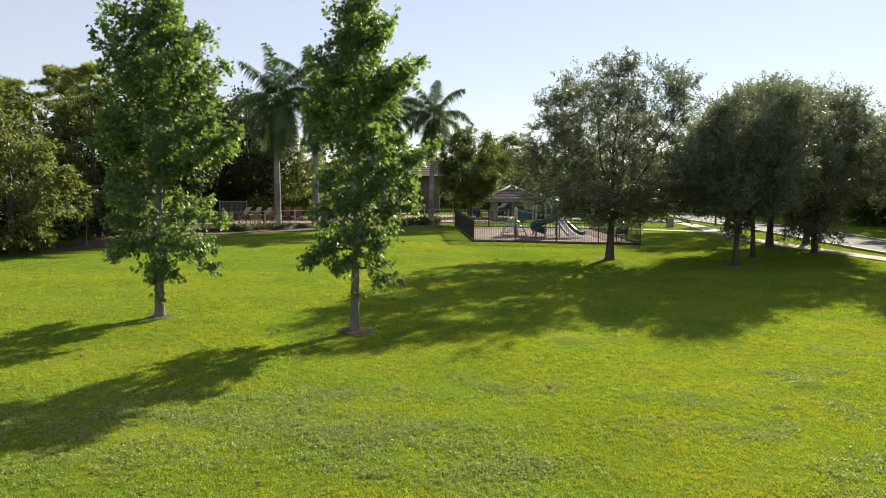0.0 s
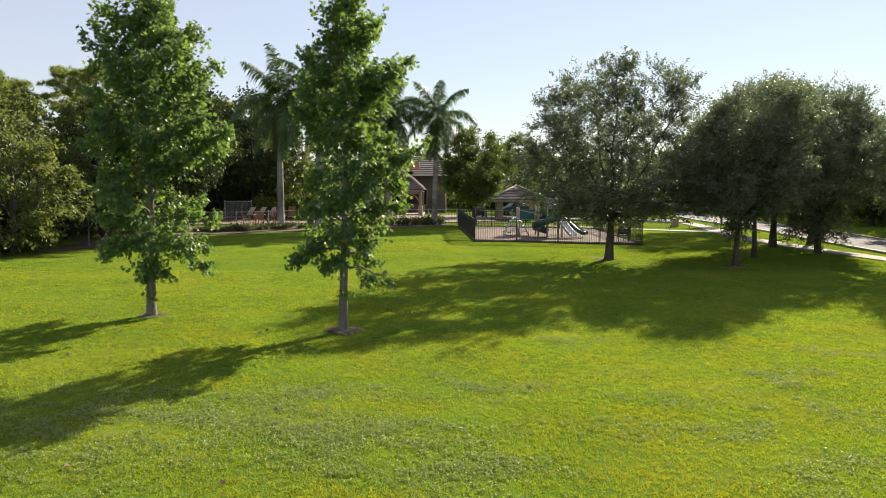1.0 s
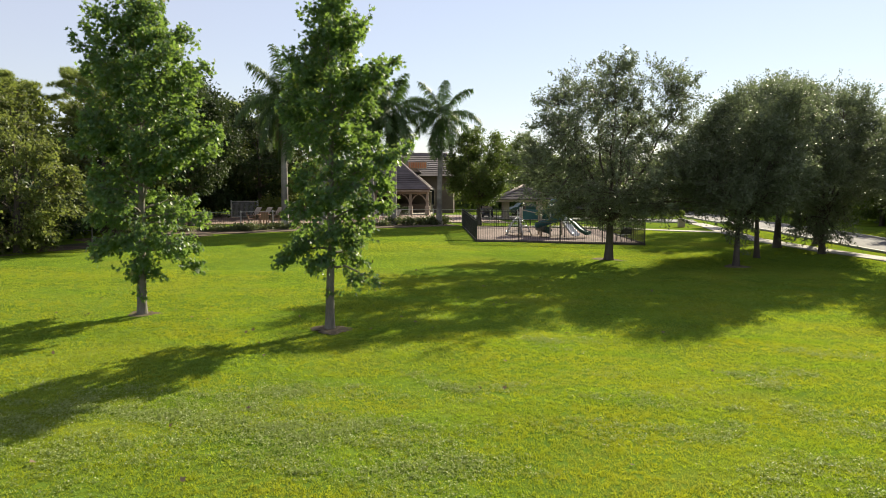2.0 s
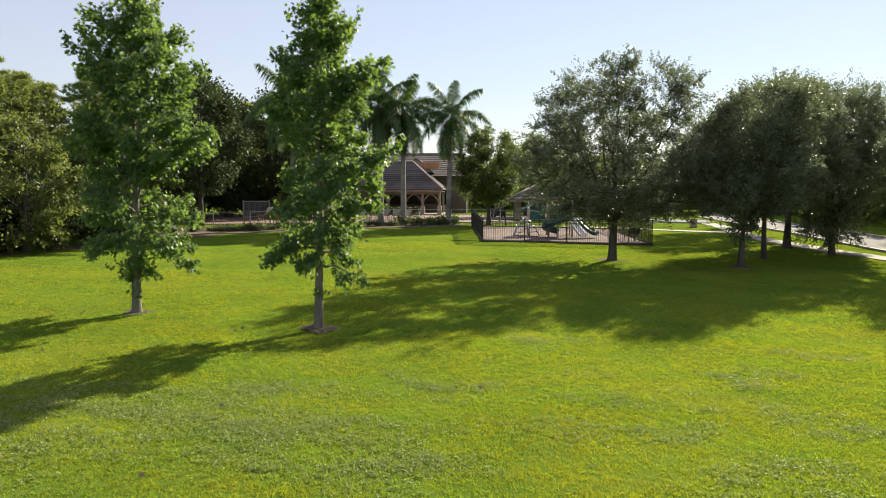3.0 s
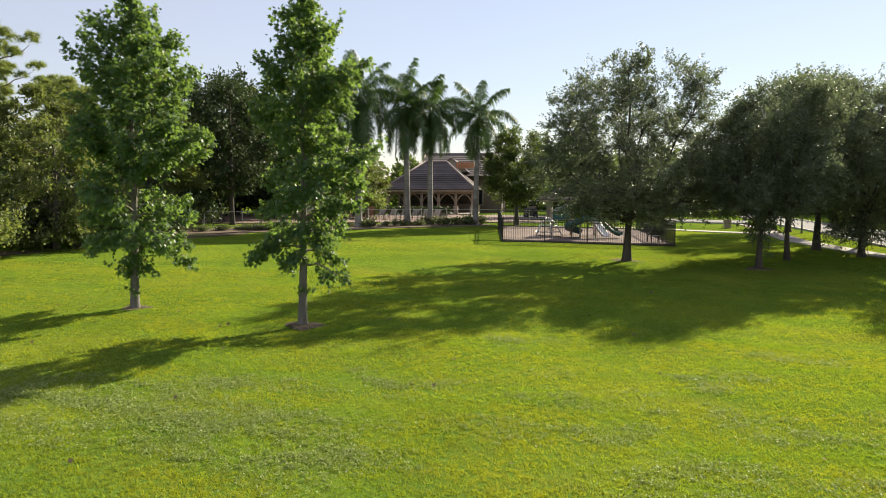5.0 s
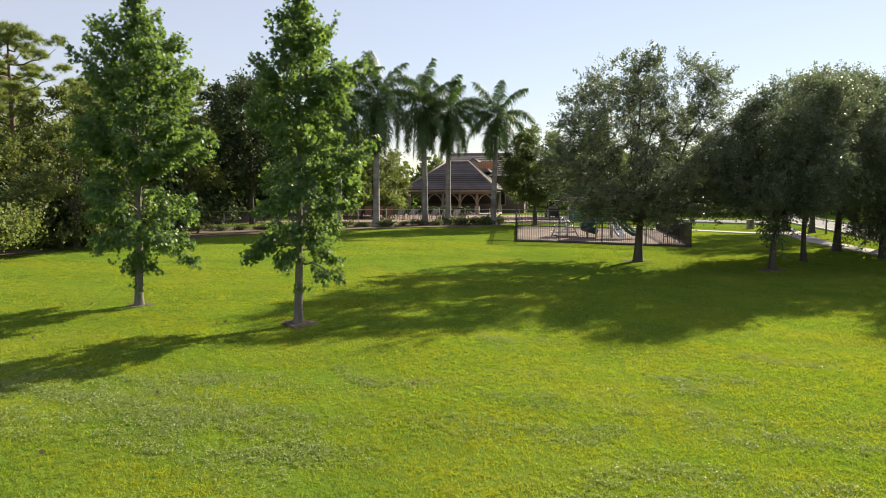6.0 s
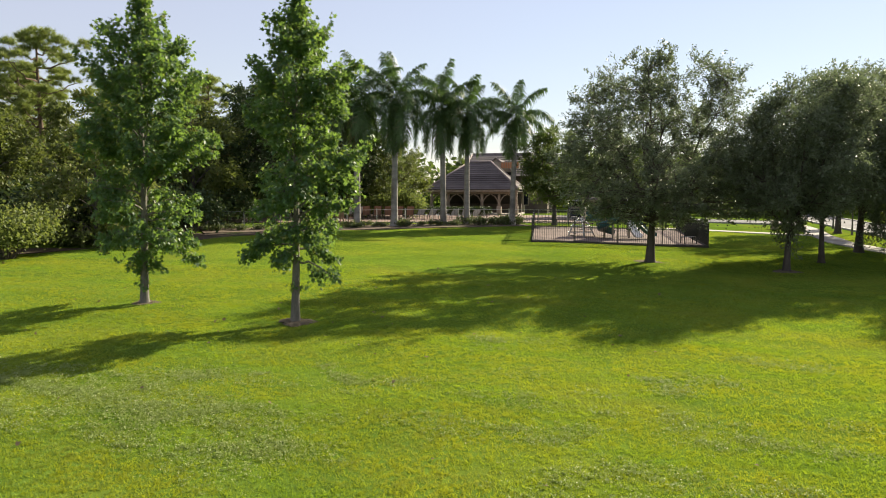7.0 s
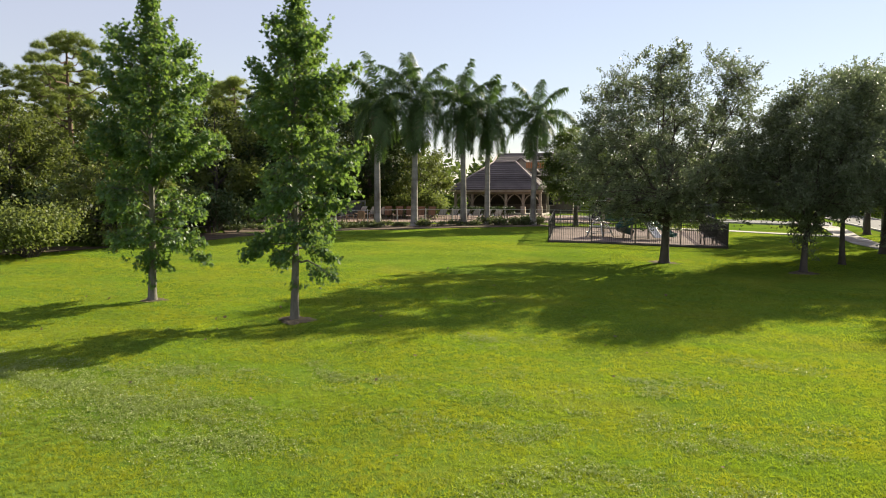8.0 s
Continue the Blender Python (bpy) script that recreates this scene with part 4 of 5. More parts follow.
# far woods all round the horizon, and nearer trees beyond the street
def far_woods(name, x0, y0, x1, y1, n, height, depth, seed, size=0.9, mat=M_WOOD):
    rng = np.random.default_rng(seed)
    L = math.hypot(x1 - x0, y1 - y0)
    m = int(L * depth * 0.10) + 14
    q, w = rng.uniform(0, 1, m), rng.uniform(-0.5, 0.5, m) * depth
    nx, ny = -(y1 - y0) / L, (x1 - x0) / L
    c = np.stack([x0 + (x1 - x0) * q + nx * w, y0 + (y1 - y0) * q + ny * w, np.zeros(m)], -1)
    tall = height * rng.uniform(0.65, 1.05, m)
    per = n // m
    pts = np.repeat(c, per, axis=0)
    tt = np.repeat(tall, per)
    u = rng.uniform(0, 1, len(pts))
    rad = 3.2 * np.sqrt(np.maximum(0.05, 1 - (2 * u - 0.9) ** 2)) * np.sqrt(rng.uniform(0.2, 1, len(pts)))
    a = rng.uniform(0, 2 * math.pi, len(pts))
    pts = pts + np.stack([np.cos(a) * rad, np.sin(a) * rad, 0.3 + u * tt], -1)
    pts[:, 2] += rise(pts[:, 0], pts[:, 1])
    ob = new(name, leaf_mesh(name, OVAL, pts, size * 1.35, rng, mat, 0.2, None, 0.3))
    tagged(ob, "distant belt of dark green woods", "woods", kind="stuff")


far_woods("far_woods", -120, 90, 10, 130, 22000, 8.0, 14, 101)
far_woods("far_woods", 0, 118, 110, 110, 20000, 9.0, 16, 102)
far_woods("far_woods", 44, 30, 44, 110, 22000, 8.5, 9, 103, 0.7)
far_woods("far_woods", -110, 20, -50, 90, 18000, 11.0, 14, 104)


# ---- fences ----
def picket_mesh(w, h, material, name="picket"):
    return Shape().bevel_box((-w / 2, -w / 2, 0.0), (w / 2, w / 2, h), w * 0.18).mesh(name, material)


def picket_fence(line, height, gap, post_gap, material, label, group, rail_mat=None, picket=0.018, extra_rail=True, sag=0.05):
    """A metal fence along a straight line of the plan: posts, rails and pickets, each a part."""
    (x0, y0), (x1, y1) = line
    L = math.hypot(x1 - x0, y1 - y0)
    turn = math.degrees(math.atan2(y1 - y0, x1 - x0))
    root = thing("metal_fence", x0, y0, label, "fence", group, turn=turn)
    z0 = gz(x0, y0)
    g = lambda s: gz(x0 + (x1 - x0) * s / L, y0 + (y1 - y0) * s / L) - z0
    pm = picket_mesh(picket, height - sag - 0.06, material)
    n = int(L / gap)
    for k in range(1, n):
        s = L * k / n
        part("picket", pm, material, root, at=pose(s, 0, g(s) + sag))
    posts = max(1, round(L / post_gap))
    post = Shape().bevel_box((-0.03, -0.03, -0.1), (0.03, 0.03, height + 0.03), 0.008).add(
        [(-0.04, -0.04, height + 0.03), (0.04, -0.04, height + 0.03), (0.04, 0.04, height + 0.03), (-0.04, 0.04, height + 0.03), (0, 0, height + 0.07)],
        [(0, 1, 4), (1, 2, 4), (2, 3, 4), (3, 0, 4), (3, 2, 1, 0)]).mesh("post", rail_mat or material)
    for k in range(posts + 1):
        s = L * k / posts
        part("post", post, material, root, at=pose(s, 0, g(s)))
    for k in range(posts):
        a, b = L * k / posts, L * (k + 1) / posts
        for zz in (sag + 0.06, height - 0.16, height - 0.02) if extra_rail else (sag + 0.06, height - 0.02):
            r = Shape()
            v = [(s, dy, g(s) + zz + dz) for s in (a, b) for dy, dz in ((-0.02, -0.018), (0.02, -0.018), (0.02, 0.018), (-0.02, 0.018))]
            r.add(v, [(0, 1, 2, 3), (7, 6, 5, 4), (0, 4, 5, 1), (1, 5, 6, 2), (2, 6, 7, 3), (3, 7, 4, 0)])
            part("rail", r, rail_mat or material, root)
    return root


YARD = [(1.82, 42.5), (11.6, 42.2), (11.1, 54.3), (0.9, 54.5)]
for i in range(4):
    picket_fence((YARD[i], YARD[(i + 1) % 4]), 1.36, 0.105, 2.4, M_BLACK, "black metal picket fence round the playground", "playground fence")
POOL = [(5.5, 60.8), (-1.5, 58.4), (-9.0, 53.9), (-14.2, 48.6), (-20.5, 44.6), (-28.0, 40.0)]
for a, b in zip(POOL[:-1], POOL[1:]):
    picket_fence((a, b), 1.15, 0.13, 2.4, M_BRONZE, "low bronze metal fence round the pool terrace", "pool fence", M_PALE if a[0] > -12 else M_GREY, 0.014, False)

# ---- playground ----
n = 14
s = Shape()
v = []
for j in range(n + 1):
    for i in range(n + 1):
        u, w = 0.006 + 0.988 * i / n, 0.006 + 0.988 * j / n
        x = (YARD[0][0] * (1 - u) + YARD[1][0] * u) * (1 - w) + (YARD[3][0] * (1 - u) + YARD[2][0] * u) * w
        y = (YARD[0][1] * (1 - u) + YARD[1][1] * u) * (1 - w) + (YARD[3][1] * (1 - u) + YARD[2][1] * u) * w
        v.append((x, y, gz(x, y) + 0.06))
s.add(v, [(j * (n + 1) + i, j * (n + 1) + i + 1, (j + 1) * (n + 1) + i + 1, (j + 1) * (n + 1) + i) for j in range(n) for i in range(n)])
tagged(new("playground_surface", s.mesh("playground_surface", M_RUBBER)), "pinkish brown playground surfacing inside the fence", "play surface", kind="structure")
for a, b in zip(YARD, YARD[1:] + YARD[:1]):
    strip("edging", M_SHADE, [a, b], (0.06, 0.06), 0.085, "low dark edging under the fence", "edging")
# added strip of lawn colour in place of the shadow the pickets cast
tagged(strip("grass_verge", M_LAWN, [(0.3, 42.9), (0.15, 54.0)], (1.3, 0.35), 0.012, "strip of grass standing in for the shadow beside the fence", "grass"), kind="structure")


def chute(points, width, wall, material, name, parent, label=""):
    """An open slide: a bed with raised rounded sides along a line."""
    sh = Shape()
    rows = []
    for i, p in enumerate(points):
        p = Vector(p)
        d = (Vector(points[min(i + 1, len(points) - 1)]) - Vector(points[max(0, i - 1)])).normalized()
        side = Vector((d.y, -d.x, 0)).normalized()
        up = side.cross(d).normalized()
        if up.z < 0:
            up = -up
        prof = [(-width / 2 - 0.04, wall), (-width / 2, wall + 0.02), (-width / 2 + 0.03, wall * 0.4), (-width / 4, 0.01), (width / 4, 0.01), (width / 2 - 0.03, wall * 0.4), (width / 2, wall + 0.02),
                (width / 2 + 0.04, wall), (width / 2 - 0.02, -0.03), (-width / 2 + 0.02, -0.03)]
        rows.append([p + side * a + up * b for a, b in prof])
    m = len(rows[0])
    f = [(i * m + k, i * m + (k + 1) % m, (i + 1) * m + (k + 1) % m, (i + 1) * m + k) for i in range(len(rows) - 1) for k in range(m)]
    f += [tuple(range(m)), tuple(range((len(rows) - 1) * m, len(rows) * m))]
    sh.add([q for r in rows for q in r], f)
    return part(name, sh, material, parent, label, True)


def play_structure(x, y):
    """Deck on posts with a spiral slide, a straight slide, a curved slide, a hood and panels."""
    root = thing("play_structure", x, y, "teal and green climbing frame with spiral and white slides", "play structure", turn=0)
    for px, py, h in ((-0.75, -0.75, 2.1), (0.75, -0.75, 2.8), (-0.75, 0.75, 2.1), (0.75, 0.75, 2.8), (-2.0, -0.6, 1.9), (-2.0, 0.6, 1.9)):
        part("post", Shape().tube([(px, py, 0), (px, py, h - 0.05), (px, py, h)], (0.06, 0.06, 0.03), 8), M_TAN if px < 0 else M_PALE, root, smooth=True)
    part("deck", Shape().bevel_box((-0.8, -0.8, 1.0), (0.8, 0.8, 1.08), 0.02), M_TAN, root, "tan perforated deck")
    part("deck", Shape().bevel_box((-2.1, -0.65, 0.6), (-0.82, 0.65, 0.68), 0.02), M_TAN, root)
    hood = Shape()
    rings = []
    for k in range(7):
        q = k / 6
        r = 0.62 * math.cos(q * 1.35) + 0.06
        rings.append([(0.35 + r * math.cos(2 * math.pi * i / 14), -0.1 + r * math.sin(2 * math.pi * i / 14), 1.75 + 0.75 * math.sin(q * 1.5)) for i in range(14)])
    hood.add([p for r in rings for p in r], [(k * 14 + i, k * 14 + (i + 1) % 14, (k + 1) * 14 + (i + 1) % 14, (k + 1) * 14 + i) for k in range(6) for i in range(14)] + [tuple(range(84, 98))])
    part("hood", hood, M_TEAL, root, "domed teal plastic hood", True)
    for k in range(5):
        xx = 0.0 + 0.16 * k
        part("baluster", Shape().tube([(xx, -0.72, 1.08), (xx, -0.72, 1.75)], (0.018, 0.018), 6), M_TEAL, root)
    part("side_panel", Shape().bevel_box((0.70, -0.7, 1.1), (0.76, 0.7, 1.8), 0.02), M_TEAL, root, "teal plastic panel with rounded edges")
    part("side_panel", Shape().bevel_box((-0.7, 0.72, 1.1), (0.7, 0.78, 1.7), 0.02), M_GREEN, root)
    sp = []
    for k in range(30):
        q = k / 29
        a = radians(70 - 345 * q)
        sp.append((-0.25 + 0.66 * math.cos(a), -1.40 + 0.66 * math.sin(a), 1.72 - 1.5 * q ** 0.9))
    chute(sp, 0.58, 0.30, M_TEAL, "spiral_slide", root, "dark teal spiral slide")
    part("slide_pole", Shape().tube([(-0.25, -1.40, 0), (-0.25, -1.40, 2.1), (-0.25, -1.40, 2.15)], (0.055, 0.05, 0.02), 8), M_PALE, root, "pale steel pole of the spiral slide", smooth=True)
    chute([(0.50, -0.75, 1.20), (0.58, -1.0, 1.15), (0.82, -1.4, 0.76), (1.05, -1.8, 0.40), (1.18, -2.05, 0.22), (1.28, -2.25, 0.18)], 0.46, 0.15, M_WHITE, "straight_slide", root, "shiny white plastic slide")
    chute([(0.8, -0.2, 1.1), (1.05, -0.3, 1.06), (1.45, -0.5, 0.72), (1.8, -0.72, 0.38), (2.1, -0.9, 0.2), (2.3, -1.0, 0.18)], 0.5, 0.2, M_GREEN, "curved_slide", root, "dark green plastic slide")
    for k in range(4):
        part("step", Shape().bevel_box((-2.25 - 0.22 * k, -0.4, 0.5 - 0.13 * k), (-2.05 - 0.22 * k, 0.4, 0.54 - 0.13 * k), 0.01), M_TAN, root)
    for k in range(6):
        part("rung", Shape().tube([(-0.8, -0.7 + 0.28 * k, 1.5), (-2.0, -0.6 + 0.24 * k, 1.75)], (0.018, 0.018), 6), M_TAN, root)
    part("panel", Shape().bevel_box((-1.95, 0.58, 1.1), (-0.85, 0.63, 1.75), 0.015), M_TEAL, root, "dark teal activity panel")
    return root


play_structure(6.75, 47.0)


def climber(x, y):
    root = thing("rope_climber", x, y, "grey tubular climbing frame with crossed ropes", "climbing frame")
    for k in range(5):
        a = 2 * math.pi * k / 5
        part("leg", Shape().tube([(0.95 * math.cos(a), 0.95 * math.sin(a), 0), (0.55 * math.cos(a), 0.55 * math.sin(a), 0.8), (0.1 * math.cos(a), 0.1 * math.sin(a), 1.25)], (0.035, 0.035, 0.03), 7), M_PALE, root, smooth=True)
    for h, r in ((0.35, 0.80), (0.75, 0.6), (1.05, 0.33)):
        pts = [(r * math.cos(2 * math.pi * i / 20), r * math.sin(2 * math.pi * i / 20), h) for i in range(21)]
        part("ring", Shape().tube(pts, [0.022] * 21, 5, False), M_PALE, root, smooth=True)


climber(4.5, 46.3)


def bench(x, y, turn, label):
    root = thing("bench", x, y, label, "bench", turn=turn)
    for k in range(5):
        part("seat_slat", Shape().bevel_box((-0.4, -0.2 + 0.09 * k, 0.43), (0.4, -0.12 + 0.09 * k, 0.46), 0.008), M_BLACK, root)
    for k in range(5):
        part("back_slat", Shape().bevel_box((-0.4, 0.26 + 0.02 * k, 0.50 + 0.085 * k), (0.4, 0.29 + 0.02 * k, 0.575 + 0.085 * k), 0.008), M_BLACK, root)
    for sx in (-0.36, 0.36):
        part("leg", Shape().tube([(sx, -0.22, 0), (sx, -0.18, 0.43), (sx, 0.24, 0.43), (sx, 0.36, 0.92)], (0.03, 0.03, 0.03, 0.025), 6), M_BLACK, root)
        part("leg", Shape().tube([(sx, 0.34, 0), (sx, 0.24, 0.43)], (0.03, 0.03), 6), M_BLACK, root)
        part("armrest", Shape().tube([(sx, -0.2, 0.43), (sx, -0.22, 0.64), (sx, 0.28, 0.66)], (0.022, 0.025, 0.02), 6), M_BLACK, root)


bench(10.75, 43.9, 200, "black slatted metal bench by the playground fence")


# ---- buildings ----
def hip_roof(x0, x1, y0, y1, z0, ridge_x0, ridge_x1, ridge_y, z1, parent, courses=12, over=0.0, z_low=None):
    """A tiled hip roof: four slopes laid in courses of tiles, each proud of the next, with ridge and hip caps."""
    c = [Vector((x0, y0, z0)), Vector((x1, y0, z0)), Vector((x1, y1, z0)), Vector((x0, y1, z0))]
    r0, r1 = Vector((ridge_x0, ridge_y, z1)), Vector((ridge_x1, ridge_y, z1))
    slopes = [(c[0], c[1], r0, r1), (c[1], c[2], r1, r1), (c[2], c[3], r1, r0), (c[3], c[0], r0, r0)]
    body = Shape().add([*c, r0, r1], [(0, 1, 5, 4), (1, 2, 5), (2, 3, 4, 5), (3, 0, 4), (3, 2, 1, 0)])
    roof = part("roof", body, M_SHADE, parent, "hip roof of brown concrete tiles")
    for a, b, ra, rb in slopes:
        nrm = (b - a).cross(ra - a).normalized()
        if nrm.z < 0:
            nrm = -nrm
        for k in range(courses):
            q0, q1 = k / courses, (k + 1.08) / courses
            q1 = min(1.0, q1)
            p0, p1, p2, p3 = a.lerp(ra, q0), b.lerp(rb, q0), b.lerp(rb, q1), a.lerp(ra, q1)
            lo, hi = nrm * 0.02, nrm * 0.075
            s = Shape().add([p0 + lo, p1 + lo, p2 + lo, p3 + lo, p0 + hi, p1 + hi, p2 + lo * 1.2, p3 + lo * 1.2],
                            [(0, 1, 5, 4), (4, 5, 6, 7), (1, 2, 6, 5), (3, 0, 4, 7), (3, 2, 1, 0)])
            part("tile_course", s, M_TILE, roof)
    for a, b in ((c[0], r0), (c[1], r1), (c[2], r1), (c[3], r0), (r0, r1)):
        if (a - b).length > 0.1:
            part("ridge_cap", Shape().tube([a + Vector((0, 0, 0.06)), b + Vector((0, 0, 0.08))], (0.11, 0.11), 8), M_RIDGE, roof, smooth=True)
    return roof


def pavilion():
    root = thing("pool_pavilion", -7.4, 80.0, "open timber pavilion with a brown tiled hip roof", "pavilion")
    z0 = gz(-7.4, 80.0)
    top = 3.85 - z0
    part("floor_slab", Shape().bevel_box((-5.0, -3.6, -0.1), (4.65, 3.6, 0.12), 0.02), M_CONCRETE, root)
    hip_roof(-5.35, 4.75, -4.1, 4.1, top + 0.1, -1.2, 1.2, 0.0, 7.0 - z0, root, 13)
    part("fascia", Shape().bevel_box((-5.3, -4.05, top - 0.12), (4.7, -3.93, top + 0.09), 0.01), M_TIMBER, root)
    part("fascia", Shape().bevel_box((-5.3, -3.9, top - 0.12), (-5.18, 4.0, top + 0.09), 0.01), M_TIMBER, root)
    part("beam", Shape().bevel_box((-4.9, -3.55, top - 0.38), (4.55, -3.3, top - 0.13), 0.02), M_TIMBER, root)
    part("beam", Shape().bevel_box((-4.9, 3.3, top - 0.38), (4.55, 3.55, top - 0.13), 0.02), M_TIMBER, root)
    part("beam", Shape().bevel_box((-4.95, -3.3, top - 0.38), (-4.7, 3.3, top - 0.13), 0.02), M_TIMBER, root)
    for k, xx in enumerate((-4.8, -2.95, -1.1, 0.75, 2.6, 4.4)):
        for yy in (-3.42, 3.42):
            col = part("post", Shape().bevel_box((xx - 0.13, yy - 0.13, 0.6), (xx + 0.13, yy + 0.13, top - 0.38), 0.02), M_TIMBER, root)
            part("pier", Shape().bevel_box((xx - 0.24, yy - 0.24, 0.1), (xx + 0.24, yy + 0.24, 0.95), 0.03), M_STUCCO, root, "stucco pier")
            for sg in (-1, 1):
                if (k == 0 and sg < 0) or (k == 5 and sg > 0):
                    continue
                pts = [(xx + sg * 0.1, yy, top - 1.25), (xx + sg * 0.22, yy, top - 0.95), (xx + sg * 0.48, yy, top - 0.60), (xx + sg * 0.85, yy, top - 0.40)]
                part("knee_brace", Shape().tube(pts, (0.07, 0.075, 0.075, 0.07), 4), M_TIMBER, root, "curved timber knee brace")
    part("back_wall", Shape().bevel_box((-4.6, 2.6, 0.1), (4.3, 2.8, top - 0.4), 0.02), M_SHADE, root, "rear wall coloured dark for shade")
    part("ceiling", Shape().box((-5.0, -3.7, top - 0.1), (4.6, 3.7, top - 0.02)), M_SHADE, root)
    part("low_wall", Shape().bevel_box((-4.5, 1.2, 0.1), (4.5, 1.6, 1.1), 0.03), M_WALL, root, "serving counter in brown stucco darkened for shade")


pavilion()


def clubhouse():
    root = thing("clubhouse", -2.0, 92.0, "large building with brown tiled roofs and an orange louvred gable", "building")
    z0 = gz(-2, 92)
    part("wall", Shape().bevel_box((-8.0, -5.0, -0.2), (1.6, 8.0, 4.6), 0.03), M_WALL, root)
    hip_roof(-9.0, 2.4, -6.0, 9.0, 4.4, -8.6, 0.6, 1.5, 8.6 - z0, root, 11)
    # the dormer in front with its louvres
    zt = 7.65 - z0
    g = Shape()
    g.add([(-6.2, -8.2, zt - 1.6), (-2.2, -8.2, zt - 1.6), (-4.2, -8.2, zt), (-6.2, 0.0, zt - 1.6), (-2.2, 0.0, zt - 1.6), (-4.2, 0.0, zt)],
          [(0, 2, 5, 3), (2, 1, 4, 5), (0, 3, 4, 1)])
    part("dormer_roof", g, M_TILE, root, "tiled dormer roof")
    part("dormer_ridge", Shape().tube([(-2.2, -8.25, zt - 1.6), (-4.2, -8.25, zt + 0.05), (-6.2, -8.25, zt - 1.6)], (0.1, 0.1, 0.1), 6), M_RIDGE, root)
    part("dormer_wall", Shape().add([(-6.0, -8.1, zt - 1.6), (-2.4, -8.1, zt - 1.6), (-4.2, -8.1, zt - 0.08), (-6.0, -7.9, zt - 1.6), (-2.4, -7.9, zt - 1.6), (-4.2, -7.9, zt - 0.08)],
                                    [(0, 1, 2), (5, 4, 3), (0, 2, 5, 3), (2, 1, 4, 5), (0, 3, 4, 1)]), M_STUCCO, root)
    part("louvre_panel", Shape().bevel_box((-3.6, -8.5, zt - 1.25), (-1.4, -8.3, zt - 0.45), 0.02), M_STUCCO, root)
    for k in range(8):
        part("louvre", Shape().bevel_box((-3.5 + 0.26 * k, -8.62, zt - 1.18), (-3.33 + 0.26 * k, -8.5, zt - 0.52), 0.01), M_CLAY, root, "orange clay louvre")
    part("mast", Shape().tube([(-0.4, -0.5, 6.0), (-0.4, -0.5, 11.4)], (0.05, 0.02), 6), M_BLACK, root, "thin roof mast")
    for k in range(3):
        w = part("window", Shape().bevel_box((-7.0 + 2.4 * k, -5.08, 0.9), (-5.4 + 2.4 * k, -5.0, 2.9), 0.02), M_TIMBER, root, "dark window with a timber frame")
        part("pane", Shape().bevel_box((-6.88 + 2.4 * k, -5.11, 1.02), (-5.52 + 2.4 * k, -5.07, 2.78), 0.01), M_GLASS, w)


clubhouse()


def gazebo(x, y):
    root = thing("picnic_shelter", x, y, "small shelter with stout columns and a brown tiled hip roof", "shelter")
    z0 = gz(x, y)
    e = 2.95 - z0
    part("floor_slab", Shape().bevel_box((-2.3, -2.3, -0.1), (2.3, 2.3, 0.1), 0.02), M_CONCRETE, root)
    hip_roof(-2.75, 2.75, -2.75, 2.75, e, -0.05, 0.05, 0.0, 4.25 - z0, root, 9)
    for sx in (-1.75, 1.75):
        for sy in (-1.75, 1.75):
            part("column", Shape().bevel_box((sx - 0.28, sy - 0.28, 0.08), (sx + 0.28, sy + 0.28, e), 0.03), M_STUCCO, root)
    for sg in (-1, 1):
        part("fascia", Shape().bevel_box((-2.7, sg * 2.66 - 0.05, e - 0.2), (2.7, sg * 2.66 + 0.05, e - 0.004), 0.01), M_TIMBER, root)
        part("fascia", Shape().bevel_box((sg * 2.66 - 0.05, -2.58, e - 0.2), (sg * 2.66 + 0.05, 2.58, e - 0.004), 0.01), M_TIMBER, root)


gazebo(6.8, 71.6)


def wheel(parent, x, y, r, w):
    t = part("wheel", Shape().tube([(x, y - w / 2, r), (x, y - w / 2 + 0.03, r), (x, y + w / 2 - 0.03, r), (x, y + w / 2, r)], (r * 0.9, r, r, r * 0.9), 18), M_TYRE, parent, smooth=True)
    part("rim", Shape().tube([(x, y - w / 2 - 0.01, r), (x, y + w / 2 + 0.01, r)], (r * 0.55, r * 0.55), 12), M_PALE, t)


